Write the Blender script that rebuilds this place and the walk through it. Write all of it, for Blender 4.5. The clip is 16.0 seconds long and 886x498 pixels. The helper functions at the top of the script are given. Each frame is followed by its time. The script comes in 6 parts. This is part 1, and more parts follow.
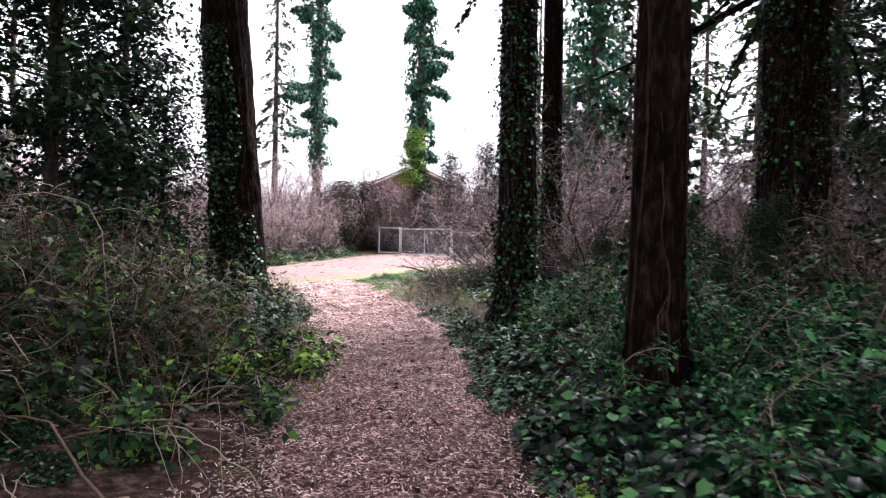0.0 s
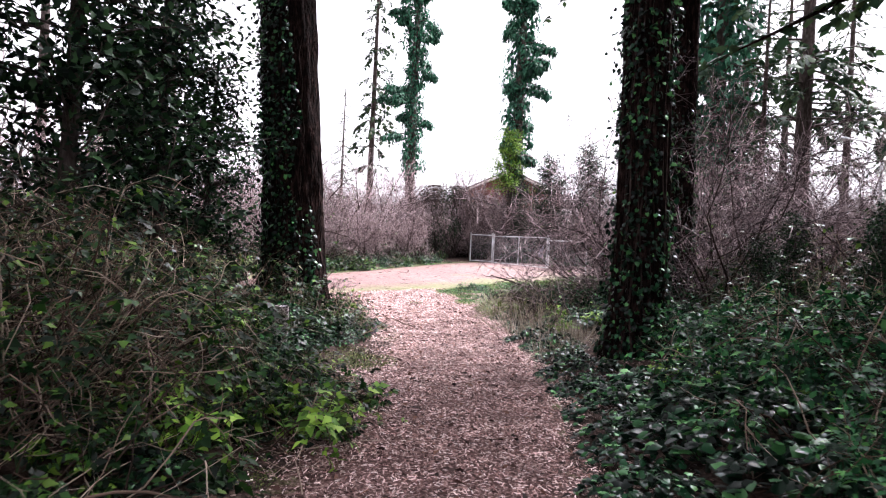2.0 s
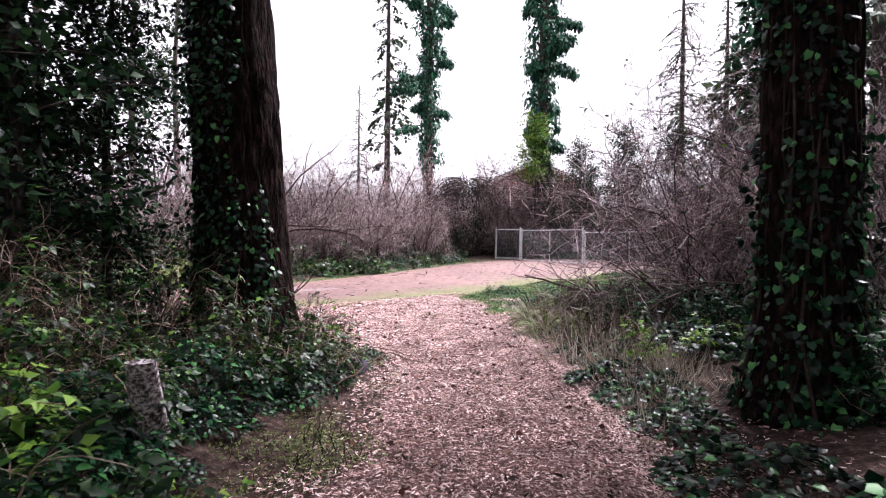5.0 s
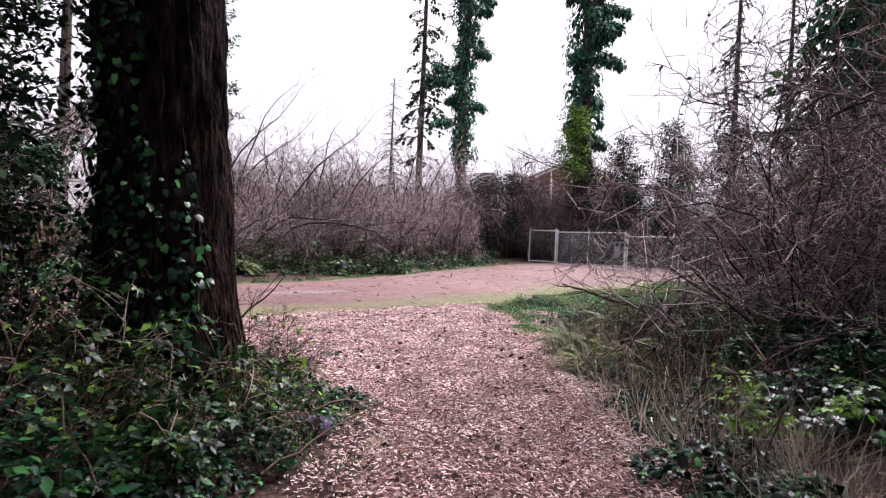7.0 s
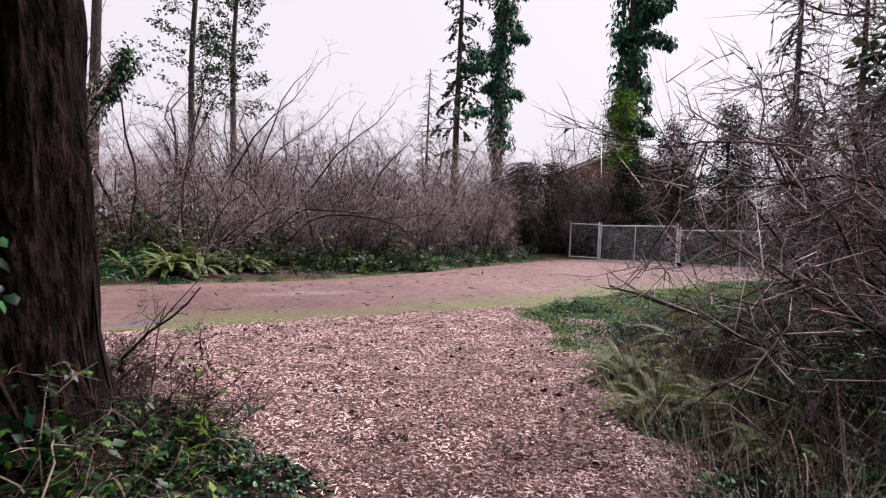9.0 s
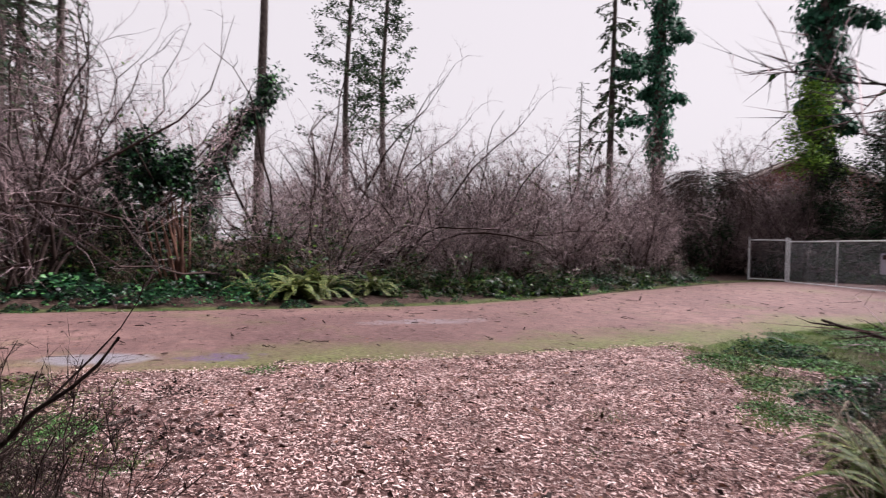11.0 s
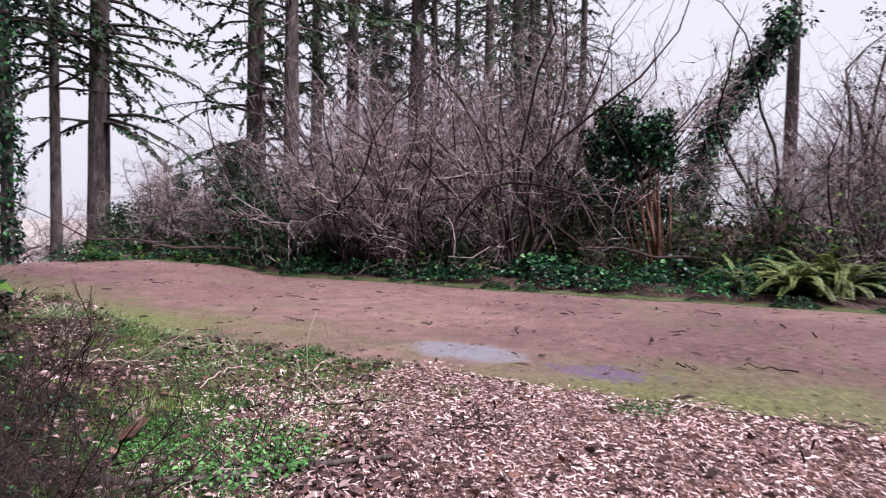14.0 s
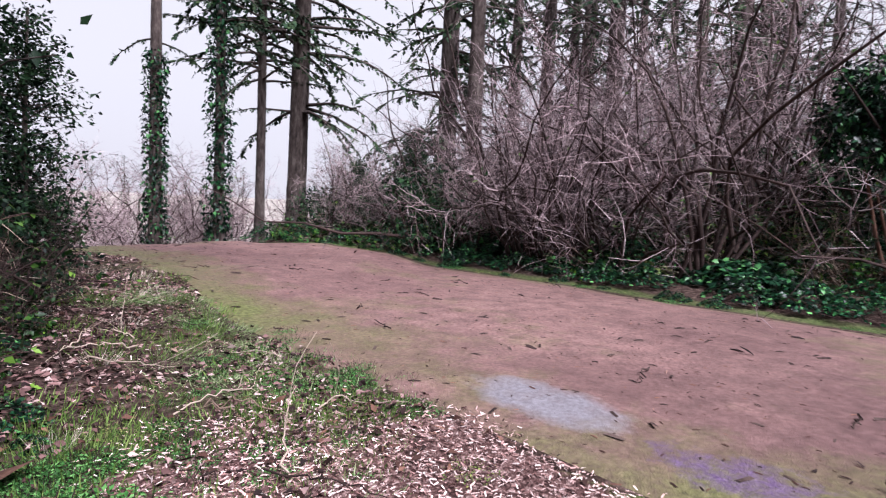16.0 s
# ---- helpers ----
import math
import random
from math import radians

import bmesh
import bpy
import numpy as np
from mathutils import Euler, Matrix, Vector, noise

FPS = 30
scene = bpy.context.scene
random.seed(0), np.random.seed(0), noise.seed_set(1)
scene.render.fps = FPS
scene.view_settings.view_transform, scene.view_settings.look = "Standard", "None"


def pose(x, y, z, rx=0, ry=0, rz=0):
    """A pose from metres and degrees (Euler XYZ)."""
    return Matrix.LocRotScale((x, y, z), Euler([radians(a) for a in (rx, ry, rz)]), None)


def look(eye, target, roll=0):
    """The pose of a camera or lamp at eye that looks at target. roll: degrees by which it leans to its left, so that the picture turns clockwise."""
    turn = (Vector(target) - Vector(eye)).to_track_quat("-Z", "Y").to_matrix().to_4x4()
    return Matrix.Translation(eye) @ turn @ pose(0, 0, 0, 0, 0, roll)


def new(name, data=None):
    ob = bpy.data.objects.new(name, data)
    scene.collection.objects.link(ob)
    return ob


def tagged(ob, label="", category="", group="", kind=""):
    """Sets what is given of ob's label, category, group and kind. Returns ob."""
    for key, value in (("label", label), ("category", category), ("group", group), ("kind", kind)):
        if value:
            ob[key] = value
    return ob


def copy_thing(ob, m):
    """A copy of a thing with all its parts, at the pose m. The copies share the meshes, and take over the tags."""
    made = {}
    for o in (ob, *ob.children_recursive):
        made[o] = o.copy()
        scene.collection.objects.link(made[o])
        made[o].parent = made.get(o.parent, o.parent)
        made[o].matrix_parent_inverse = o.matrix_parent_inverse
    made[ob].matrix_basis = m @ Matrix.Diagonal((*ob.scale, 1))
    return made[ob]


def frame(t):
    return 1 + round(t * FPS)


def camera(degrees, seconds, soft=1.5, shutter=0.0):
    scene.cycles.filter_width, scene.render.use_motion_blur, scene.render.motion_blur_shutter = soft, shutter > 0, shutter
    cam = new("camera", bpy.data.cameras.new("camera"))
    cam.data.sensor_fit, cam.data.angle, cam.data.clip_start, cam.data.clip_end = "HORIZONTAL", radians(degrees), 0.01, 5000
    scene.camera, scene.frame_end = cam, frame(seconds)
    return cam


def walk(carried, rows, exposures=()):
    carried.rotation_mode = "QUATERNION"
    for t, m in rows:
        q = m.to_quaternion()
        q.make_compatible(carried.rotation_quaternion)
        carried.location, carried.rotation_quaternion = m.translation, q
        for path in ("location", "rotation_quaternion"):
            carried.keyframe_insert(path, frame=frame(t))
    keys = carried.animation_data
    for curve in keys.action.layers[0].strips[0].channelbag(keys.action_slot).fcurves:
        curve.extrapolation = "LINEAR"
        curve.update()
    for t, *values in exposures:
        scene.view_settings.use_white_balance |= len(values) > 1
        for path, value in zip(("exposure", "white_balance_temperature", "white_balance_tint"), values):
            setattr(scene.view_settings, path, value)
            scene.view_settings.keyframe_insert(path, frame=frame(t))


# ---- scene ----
cam = camera(73.5, 16.0, soft=1.2, shutter=0.25)
METRES, EYE = 16.7, 1.5
ROWS = [
    (0.0, 0.0, 0.0, 0.0, 0.03, -1.2, -1.31),
    (0.5, 0.0028, 0.0351, -0.0015, 4.48, -0.57, -3.08),
    (1.0, 0.0026, 0.0726, -0.002, 5.38, -1.5, -3.55),
    (1.5, 0.0025, 0.1079, -0.0021, 7.67, -0.48, -2.45),
    (2.0, -0.0019, 0.1429, -0.0053, 9.16, -0.66, -2.83),
    (2.5, -0.0042, 0.1789, -0.0061, 9.01, -0.35, -0.97),
    (3.0, -0.0081, 0.2122, -0.0087, 10.25, 0.78, -1.7),
    (5.5, -0.0386, 0.3756, -0.0117, 11.48, -0.99, -0.61),
    (6.0, -0.0429, 0.408, -0.0104, 9.0, -0.74, -0.94),
    (6.5, -0.0431, 0.4389, -0.0105, 12.91, 0.32, -1.33),
    (7.0, -0.0474, 0.4724, -0.0099, 14.58, -1.04, -2.6),
    (7.5, -0.0481, 0.5042, -0.0086, 16.35, -0.77, -1.14),
    (8.0, -0.0513, 0.5338, -0.0091, 17.02, -1.3, -1.88),
    (10.5, -0.0798, 0.682, -0.0136, 25.91, -0.94, -2.22),
    (11.0, -0.0873, 0.7112, -0.014, 33.12, -0.25, -1.92),
    (11.5, -0.0939, 0.739, -0.0157, 43.43, -0.94, -1.93),
    (12.0, -0.1059, 0.7644, -0.0174, 50.04, -2.62, -3.43),
    (12.5, -0.1203, 0.7902, -0.0197, 59.75, -3.83, -3.07),
    (13.0, -0.1365, 0.8142, -0.0225, 66.97, -3.93, -2.97),
    (13.5, -0.1552, 0.8357, -0.0239, 72.48, -3.78, -2.31),
    (14.0, -0.173, 0.8576, -0.0245, 81.95, -2.75, -0.87),
    (14.5, -0.1957, 0.8764, -0.0243, 86.71, -2.91, -2.61),
    (15.0, -0.2181, 0.8949, -0.0225, 93.41, -3.68, -2.04),
    (15.5, -0.2387, 0.9113, -0.0223, 97.13, -4.34, -2.14),
    (16.0, -0.2581, 0.9231, -0.0201, 102.45, -4.43, -2.49),
]
walk(cam, [(t, pose(0, 0, EYE) @ pose(METRES * x, METRES * y, METRES * z, 90 + pitch, roll, yaw))
           for t, x, y, z, yaw, pitch, roll in ROWS],
     exposures=[(0.0, 2.35, 6200, 19), (3.2, 2.2, 6200, 20), (5.3, 1.85, 6200, 22), (8.2, 1.2, 6250, 23), (10.3, 0.95, 6500, 20), (13.0, 1.02, 6100, 22), (16.0, 1.08, 5950, 19)])

# ---- sky and sun: bright overcast ----
world = bpy.data.worlds.new("world")
scene.world = world
world.use_nodes = True
wn, wl = world.node_tree.nodes, world.node_tree.links
sky = wn.new("ShaderNodeTexSky")
sky.sky_type = "NISHITA"
sky.sun_disc = False
sky.sun_elevation, sky.sun_rotation = radians(51), radians(38)
sky.dust_density, sky.air_density = 6.0, 1.2
grey = wn.new("ShaderNodeHueSaturation")
grey.inputs["Saturation"].default_value = 0.08
wl.new(sky.outputs[0], grey.inputs["Color"])
cloud = wn.new("ShaderNodeMix")
cloud.data_type = "RGBA"
cloud.inputs[0].default_value = 0.8
cloud.inputs[7].default_value = (8.6, 8.5, 8.6, 1)
wl.new(grey.outputs[0], cloud.inputs[6])
wl.new(cloud.outputs[2], wn["Background"].inputs["Color"])
wn["Background"].inputs["Strength"].default_value = 0.056
sun = new("sun", bpy.data.lights.new("sun", "SUN"))
sun.data.energy, sun.data.angle, sun.data.color = 5.0, radians(30), (1.0, 0.985, 0.965)
sun.matrix_world = look((10.5, 13.4, 30), (0, 0, 9))

# ---- helpers for building ----
rng = np.random.default_rng(11)


def unit(v):
    return v / np.maximum(np.linalg.norm(v, axis=-1, keepdims=True), 1e-9)


def smooth(a, b, x):
    s = np.clip((np.asarray(x, float) - a) / (b - a), 0, 1)
    return s * s * (3 - 2 * s)


def lattice(x, y, seed=0):
    """Smooth value noise in -1..1."""
    xi, yi = np.floor(x).astype(np.int64), np.floor(y).astype(np.int64)
    fx, fy = x - xi, y - yi
    fx, fy = fx * fx * (3 - 2 * fx), fy * fy * (3 - 2 * fy)

    def value(i, j):
        n = (i * 374761393 + j * 668265263 + seed * 974711) & 0x7FFFFFFF
        n = ((n ^ (n >> 13)) * 1274126177) & 0x7FFFFFFF
        return ((n ^ (n >> 16)) & 0xFFFF) / 32767.5 - 1
    return ((value(xi, yi) * (1 - fx) + value(xi + 1, yi) * fx) * (1 - fy)
            + (value(xi, yi + 1) * (1 - fx) + value(xi + 1, yi + 1) * fx) * fy)


class Heap:
    """Gathers vertices and faces of many pieces into one mesh."""

    def __init__(self):
        self.v, self.f, self.n = [], [], 0

    def add(self, v, f):
        self.v.append(v.reshape(-1, 3))
        self.f.append(f + self.n)
        self.n += len(self.v[-1])
        return self

    def mesh(self, name, mat, shade=False):
        v = np.concatenate(self.v)
        me = bpy.data.meshes.new(name)
        me.vertices.add(len(v))
        me.vertices.foreach_set("co", v.astype(np.float32).ravel())
        sizes = np.concatenate([np.full(len(f), f.shape[1]) for f in self.f])
        me.loops.add(int(sizes.sum()))
        me.loops.foreach_set("vertex_index", np.concatenate([f.ravel() for f in self.f]).astype(np.int32))
        me.polygons.add(len(sizes))
        me.polygons.foreach_set("loop_start", np.concatenate([[0], np.cumsum(sizes)[:-1]]).astype(np.int32))
        me.update(calc_edges=True)
        if shade:
            me.polygons.foreach_set("use_smooth", np.ones(len(sizes), bool))
        me.materials.append(mat)
        return me


def tubes(P, R, sides=3):
    """P (n, k, 3) lines, R (n, k) radii: vertices and quads of tapered tubes."""
    n, k, _ = P.shape
    T = unit(np.gradient(P, axis=1))
    ref = np.where(np.abs(T[..., 2:3]) > 0.8, np.array([1.0, 0.2, 0]), np.array([0.1, 0, 1.0]))
    u = unit(np.cross(T, ref))
    w = np.cross(T, u)
    a = np.arange(sides) * 2 * np.pi / sides
    v = P[:, :, None] + R[:, :, None, None] * (np.cos(a)[None, None, :, None] * u[:, :, None] + np.sin(a)[None, None, :, None] * w[:, :, None])
    i = np.arange(n * k * sides).reshape(n, k, sides)
    j = np.roll(i, -1, axis=2)
    f = np.stack([i[:, :-1], j[:, :-1], j[:, 1:], i[:, 1:]], -1).reshape(-1, 4)
    return v.reshape(-1, 3), f


def spikes(P, r):
    """Thin pointed twigs: one three-sided point for each line's ends."""
    a, b = P[:, 0], P[:, -1]
    T = unit(b - a)
    u = unit(np.cross(T, np.array([.3, .2, 1.0])))
    w = np.cross(T, u)
    v = np.stack([a + r * u, a + r * (-.5 * u + .87 * w), a + r * (-.5 * u - .87 * w), b], 1)
    f = tri((0, 1, 3), (1, 2, 3), (2, 0, 3))[None] + (np.arange(len(a)) * 4)[:, None, None]
    return v.reshape(-1, 3), f.reshape(-1, 3)


def slivers(P, r):
    """The finest twigs: one narrow three-cornered face each."""
    a, b = P[:, 0], P[:, -1]
    u = unit(np.cross(b - a, rng.normal(size=a.shape)))
    v = np.stack([a + r * u, a - r * u, b], 1)
    return v.reshape(-1, 3), np.arange(len(a) * 3).reshape(-1, 3)


def scatter(template, pos, X, Z, size):
    """Copies of a small template at pos, its x along X and its z towards Z."""
    tv, tf = template
    X = unit(X)
    Y = unit(np.cross(Z, X))
    Z = np.cross(X, Y)
    size = np.broadcast_to(np.asarray(size, float), (len(pos),))[:, None, None]
    v = pos[:, None] + size * (tv[None, :, :1] * X[:, None] + tv[None, :, 1:2] * Y[:, None] + tv[None, :, 2:] * Z[:, None])
    f = tf[None] + (np.arange(len(pos)) * len(tv))[:, None, None]
    return v.reshape(-1, 3), f.reshape(-1, tf.shape[1])


def grow(start, d, L, k, wander=0.15, lift=0.0):
    """Wandering lines of k points from start along d, L long."""
    P, d = [start], unit(d)
    for _ in range(k - 1):
        d = unit(d + wander * rng.normal(size=d.shape) + np.array([0, 0, lift]))
        P.append(P[-1] + d * (np.asarray(L) / (k - 1))[:, None])
    return np.stack(P, 1)


def spawn(P, per, lo=0.25, hi=1.0, spread=0.7):
    """per places along each line, with the directions of side shoots."""
    n, k, _ = P.shape
    i = np.repeat(np.arange(n), per)
    s = rng.uniform(lo, hi, len(i)) * (k - 1) * 0.999
    a = s.astype(int)
    fr = (s - a)[:, None]
    start = P[i, a] * (1 - fr) + P[i, a + 1] * fr
    d = unit(P[i, a + 1] - P[i, a]) + spread * rng.normal(size=(len(i), 3))
    return start, unit(d), s / (k - 1)


def taper(n, k, r0, r1):
    s = np.linspace(0, 1, k)[None]
    return np.broadcast_to(np.asarray(r0, float).reshape(-1, 1), (n, 1)) * (1 - s) + np.broadcast_to(np.asarray(r1, float).reshape(-1, 1), (n, 1)) * s


def tri(*faces):
    return np.array(faces)


LEAF = (np.array([[0, 0, 0], [.35, .27, .07], [.35, -.27, .07], [1, 0, -.1], [.42, 0, 0.0]]), tri((0, 4, 1), (4, 3, 1), (0, 2, 4), (4, 2, 3)))
IVY = (np.array([[0, 0, .03], [-.12, .36, -.03], [.42, .46, -.04], [1, 0, -.1], [.42, -.46, -.04], [-.12, -.36, -.03], [.38, 0, .07]]),
       tri((6, 1, 0), (6, 2, 1), (6, 3, 2), (6, 4, 3), (6, 5, 4), (6, 0, 5)))
SPRAY = (np.array([[0, .03, 0], [0, -.03, 0], [.3, .28, -.06], [.38, .05, 0], [.3, -.3, -.08], [.62, .24, -.12], [.68, .04, -.04],
                   [.6, -.22, -.1], [1, .02, -.16], [.16, .2, -.02], [.14, -.22, -.03]]),
         tri((0, 1, 3), (0, 3, 2), (3, 1, 4), (3, 6, 5), (3, 7, 6), (6, 7, 8), (6, 8, 5), (0, 3, 9), (1, 10, 3)))
def trifoil():
    V, F = [], []
    for k, (turn, size) in enumerate(((0, .62), (1.25, .5), (-1.25, .5))):
        c, q = math.cos(turn), math.sin(turn)
        v = LEAF[0] * size * np.array([1, 1.25, 1])
        v = np.stack([v[:, 0] * c - v[:, 1] * q + (.38 if k == 0 else .3), v[:, 0] * q + v[:, 1] * c, v[:, 2] - .05 * k], -1)
        V.append(v)
        F.append(LEAF[1] + 5 * k)
    return np.concatenate(V), np.concatenate(F)


TRIFOIL = trifoil()
BLADE = (np.array([[0, .009, 0], [0, -.009, 0], [.5, .008, .0], [.5, -.008, .0], [1, 0, -.3]]), tri((0, 1, 3), (0, 3, 2), (2, 3, 4)))
STALK = (np.array([[0, .004, 0], [0, -.004, 0], [.5, .0035, .03], [.5, -.0035, .03], [1, 0, -.08]]), tri((0, 1, 3), (0, 3, 2), (2, 3, 4)))
SWARD = (np.array([[0, .03, 0], [0, -.03, 0], [.5, .035, .0], [.5, -.035, .0], [1, 0, -.3]]), tri((0, 1, 3), (0, 3, 2), (2, 3, 4)))
CHIP = (np.array([[0, .1, 0], [.04, -.09, .01], [.9, -.13, .02], [1, .08, 0], [.45, 0, .1]]), tri((1, 2, 4), (2, 3, 4), (3, 0, 4), (0, 1, 4)))


def part(name, heap, mat, parent=None, label="", shade=False):
    ob = new(name, heap.mesh(name, mat, shade) if isinstance(heap, Heap) else heap)
    if parent is not None:
        ob.parent = parent
    if label:
        ob["label"] = label
    if name in ("cane_tangle", "twig_mass", "bough_mass", "foliage", "crown", "ivy", "vine_mass", "stalk_mass", "frond_mass", "blade_mass", "wire_mesh"):
        ob["kind"] = "stuff"
    return ob


def thing(name, label, category, group="", kind="", at=(0, 0, 0), rz=0):
    ob = new(name)
    ob.empty_display_size = 0.1
    ob.matrix_basis = pose(*at, 0, 0, rz)
    return tagged(ob, label, category, group, kind)


def sphere_dirs(n):
    return unit(rng.normal(size=(n, 3)))


# ---- materials ----
def material(name, stops, scale=6.0, rough=0.85, bump=0.3, bump_scale=None, bump_dist=0.02, island=0.0, stretch=(1, 1, 1), spec=0.3,
             glow=0.0, large=0.25, vary=0.0, world_space=False, metal=0.0):
    m = bpy.data.materials.new(name)
    m.use_nodes = True
    N, K = m.node_tree.nodes, m.node_tree.links
    p = N["Principled BSDF"]
    p.inputs["Roughness"].default_value = rough
    p.inputs["Metallic"].default_value = metal
    p.inputs["Specular IOR Level"].default_value = spec
    co = N.new("ShaderNodeTexCoord")
    geo = N.new("ShaderNodeNewGeometry")
    mp = N.new("ShaderNodeMapping")
    mp.inputs["Scale"].default_value = stretch
    K.new(geo.outputs["Position"] if world_space else co.outputs["Object"], mp.inputs[0])
    n1 = N.new("ShaderNodeTexNoise")
    n1.inputs["Scale"].default_value, n1.inputs["Detail"].default_value, n1.inputs["Roughness"].default_value = scale, 6, 0.65
    K.new(mp.outputs[0], n1.inputs["Vector"])
    ramp = N.new("ShaderNodeValToRGB")
    e = ramp.color_ramp.elements
    while len(e) < len(stops):
        e.new(0.5)
    for i, (at, c) in enumerate(stops):
        e[i].position, e[i].color = at, (*c, 1)
    fac = n1.outputs["Fac"]
    if island:
        mixf = N.new("ShaderNodeMix")
        mixf.inputs["Factor"].default_value = island
        K.new(fac, mixf.inputs["A"])
        K.new(geo.outputs["Random Per Island"], mixf.inputs["B"])
        fac = mixf.outputs["Result"]
    K.new(fac, ramp.inputs[0])
    n2 = N.new("ShaderNodeTexNoise")
    n2.inputs["Scale"].default_value, n2.inputs["Detail"].default_value = scale * 0.13, 3
    K.new(mp.outputs[0], n2.inputs["Vector"])
    r2 = N.new("ShaderNodeMapRange")
    r2.inputs["From Min"].default_value, r2.inputs["From Max"].default_value = 0.3, 0.7
    r2.inputs["To Min"].default_value, r2.inputs["To Max"].default_value = 1 - large, 1 + large
    K.new(n2.outputs["Fac"], r2.inputs["Value"])
    val = r2.outputs[0]
    if vary:
        info = N.new("ShaderNodeObjectInfo")
        r3 = N.new("ShaderNodeMapRange")
        r3.inputs["To Min"].default_value, r3.inputs["To Max"].default_value = 1 - vary, 1 + vary
        K.new(info.outputs["Random"], r3.inputs["Value"])
        mul = N.new("ShaderNodeMath")
        mul.operation = "MULTIPLY"
        K.new(val, mul.inputs[0])
        K.new(r3.outputs[0], mul.inputs[1])
        val = mul.outputs[0]
    hsv = N.new("ShaderNodeHueSaturation")
    K.new(ramp.outputs[0], hsv.inputs["Color"])
    K.new(val, hsv.inputs["Value"])
    K.new(hsv.outputs[0], p.inputs["Base Color"])
    if bump:
        n3 = N.new("ShaderNodeTexNoise")
        n3.inputs["Scale"].default_value, n3.inputs["Detail"].default_value = bump_scale or scale * 3, 5
        K.new(mp.outputs[0], n3.inputs["Vector"])
        b = N.new("ShaderNodeBump")
        b.inputs["Strength"].default_value, b.inputs["Distance"].default_value = bump, bump_dist
        K.new(n3.outputs["Fac"], b.inputs["Height"])
        K.new(b.outputs[0], p.inputs["Normal"])
    if glow:
        tr = N.new("ShaderNodeBsdfTranslucent")
        K.new(hsv.outputs[0], tr.inputs["Color"])
        mx = N.new("ShaderNodeMixShader")
        mx.inputs[0].default_value = glow
        K.new(p.outputs[0], mx.inputs[1])
        K.new(tr.outputs[0], mx.inputs[2])
        K.new(mx.outputs[0], N["Material Output"].inputs["Surface"])
    return m, hsv, p


def overlay(made, stops, attribute, scale, edge=0.35, rough=None):
    """A second surface (moss, grass) where the mesh's attribute says so, with a ragged edge."""
    m, hsv, p = made
    N, K = m.node_tree.nodes, m.node_tree.links
    at = N.new("ShaderNodeAttribute")
    at.attribute_name = attribute
    geo = N.new("ShaderNodeNewGeometry")
    n = N.new("ShaderNodeTexNoise")
    n.inputs["Scale"].default_value, n.inputs["Detail"].default_value, n.inputs["Roughness"].default_value = scale, 6, 0.7
    K.new(geo.outputs["Position"], n.inputs["Vector"])
    add = N.new("ShaderNodeMath")
    K.new(at.outputs["Fac"], add.inputs[0])
    K.new(n.outputs["Fac"], add.inputs[1])
    mr = N.new("ShaderNodeMapRange")
    mr.inputs["From Min"].default_value, mr.inputs["From Max"].default_value = 1 - edge / 2, 1 + edge / 2
    K.new(add.outputs[0], mr.inputs["Value"])
    ramp = N.new("ShaderNodeValToRGB")
    e = ramp.color_ramp.elements
    while len(e) < len(stops):
        e.new(0.5)
    for i, (pos, c) in enumerate(stops):
        e[i].position, e[i].color = pos, (*c, 1)
    n2 = N.new("ShaderNodeTexNoise")
    n2.inputs["Scale"].default_value, n2.inputs["Detail"].default_value = scale * 9, 5
    K.new(geo.outputs["Position"], n2.inputs["Vector"])
    K.new(n2.outputs["Fac"], ramp.inputs[0])
    mix = N.new("ShaderNodeMix")
    mix.data_type = "RGBA"
    K.new(mr.outputs[0], mix.inputs[0])
    old = p.inputs["Base Color"].links[0].from_socket
    K.new(old, mix.inputs[6])
    K.new(ramp.outputs[0], mix.inputs[7])
    K.new(mix.outputs[2], p.inputs["Base Color"])
    if rough is not None:
        rr = N.new("ShaderNodeMapRange")
        rr.inputs["To Min"].default_value, rr.inputs["To Max"].default_value = p.inputs["Roughness"].default_value, rough
        K.new(mr.outputs[0], rr.inputs["Value"])
        K.new(rr.outputs[0], p.inputs["Roughness"])
    return made


GROUND = material("forest_floor", [(.3, (.010, .006, .005)), (.5, (.040, .024, .020)), (.72, (.13, .09, .075))], 14, .95, .8, 40, .03, world_space=True, spec=.1)
overlay(GROUND, [(.3, (.02, .035, .010)), (.55, (.075, .105, .032)), (.8, (.21, .21, .11))], "grass", 3.0, 0.6)
# pale grey far field: distance mist put into the ground colour
overlay(GROUND, [(.3, (.22, .2, .175)), (.55, (.33, .30, .27)), (.8, (.44, .41, .37))], "far_mist", 1.2, 0.8)
CHIPS = material("wood_chips", [(.3, (.012, .005, .005)), (.5, (.10, .052, .048)), (.72, (.42, .29, .27))], 34, .9, 1.0, 55, .03, world_space=True, spec=.1)
overlay(CHIPS, [(.3, (.04, .07, .015)), (.55, (.10, .17, .04)), (.8, (.24, .27, .12))], "grass", 4.0, 0.3)
CHIP_PIECE = material("chip_pieces", [(.16, (.025, .010, .009)), (.38, (.30, .165, .15)), (.7, (.62, .44, .415)), (1, (.82, .70, .68))], 20, .85, .2, island=.85, large=.45, spec=.2)[0]
ROAD = material("packed_dirt", [(.3, (0.090, 0.048, 0.043)), (.5, (0.158, 0.088, 0.080)), (.72, (0.234, 0.143, 0.133))], 28, .8, .8, 90, .012, large=.3, world_space=True)
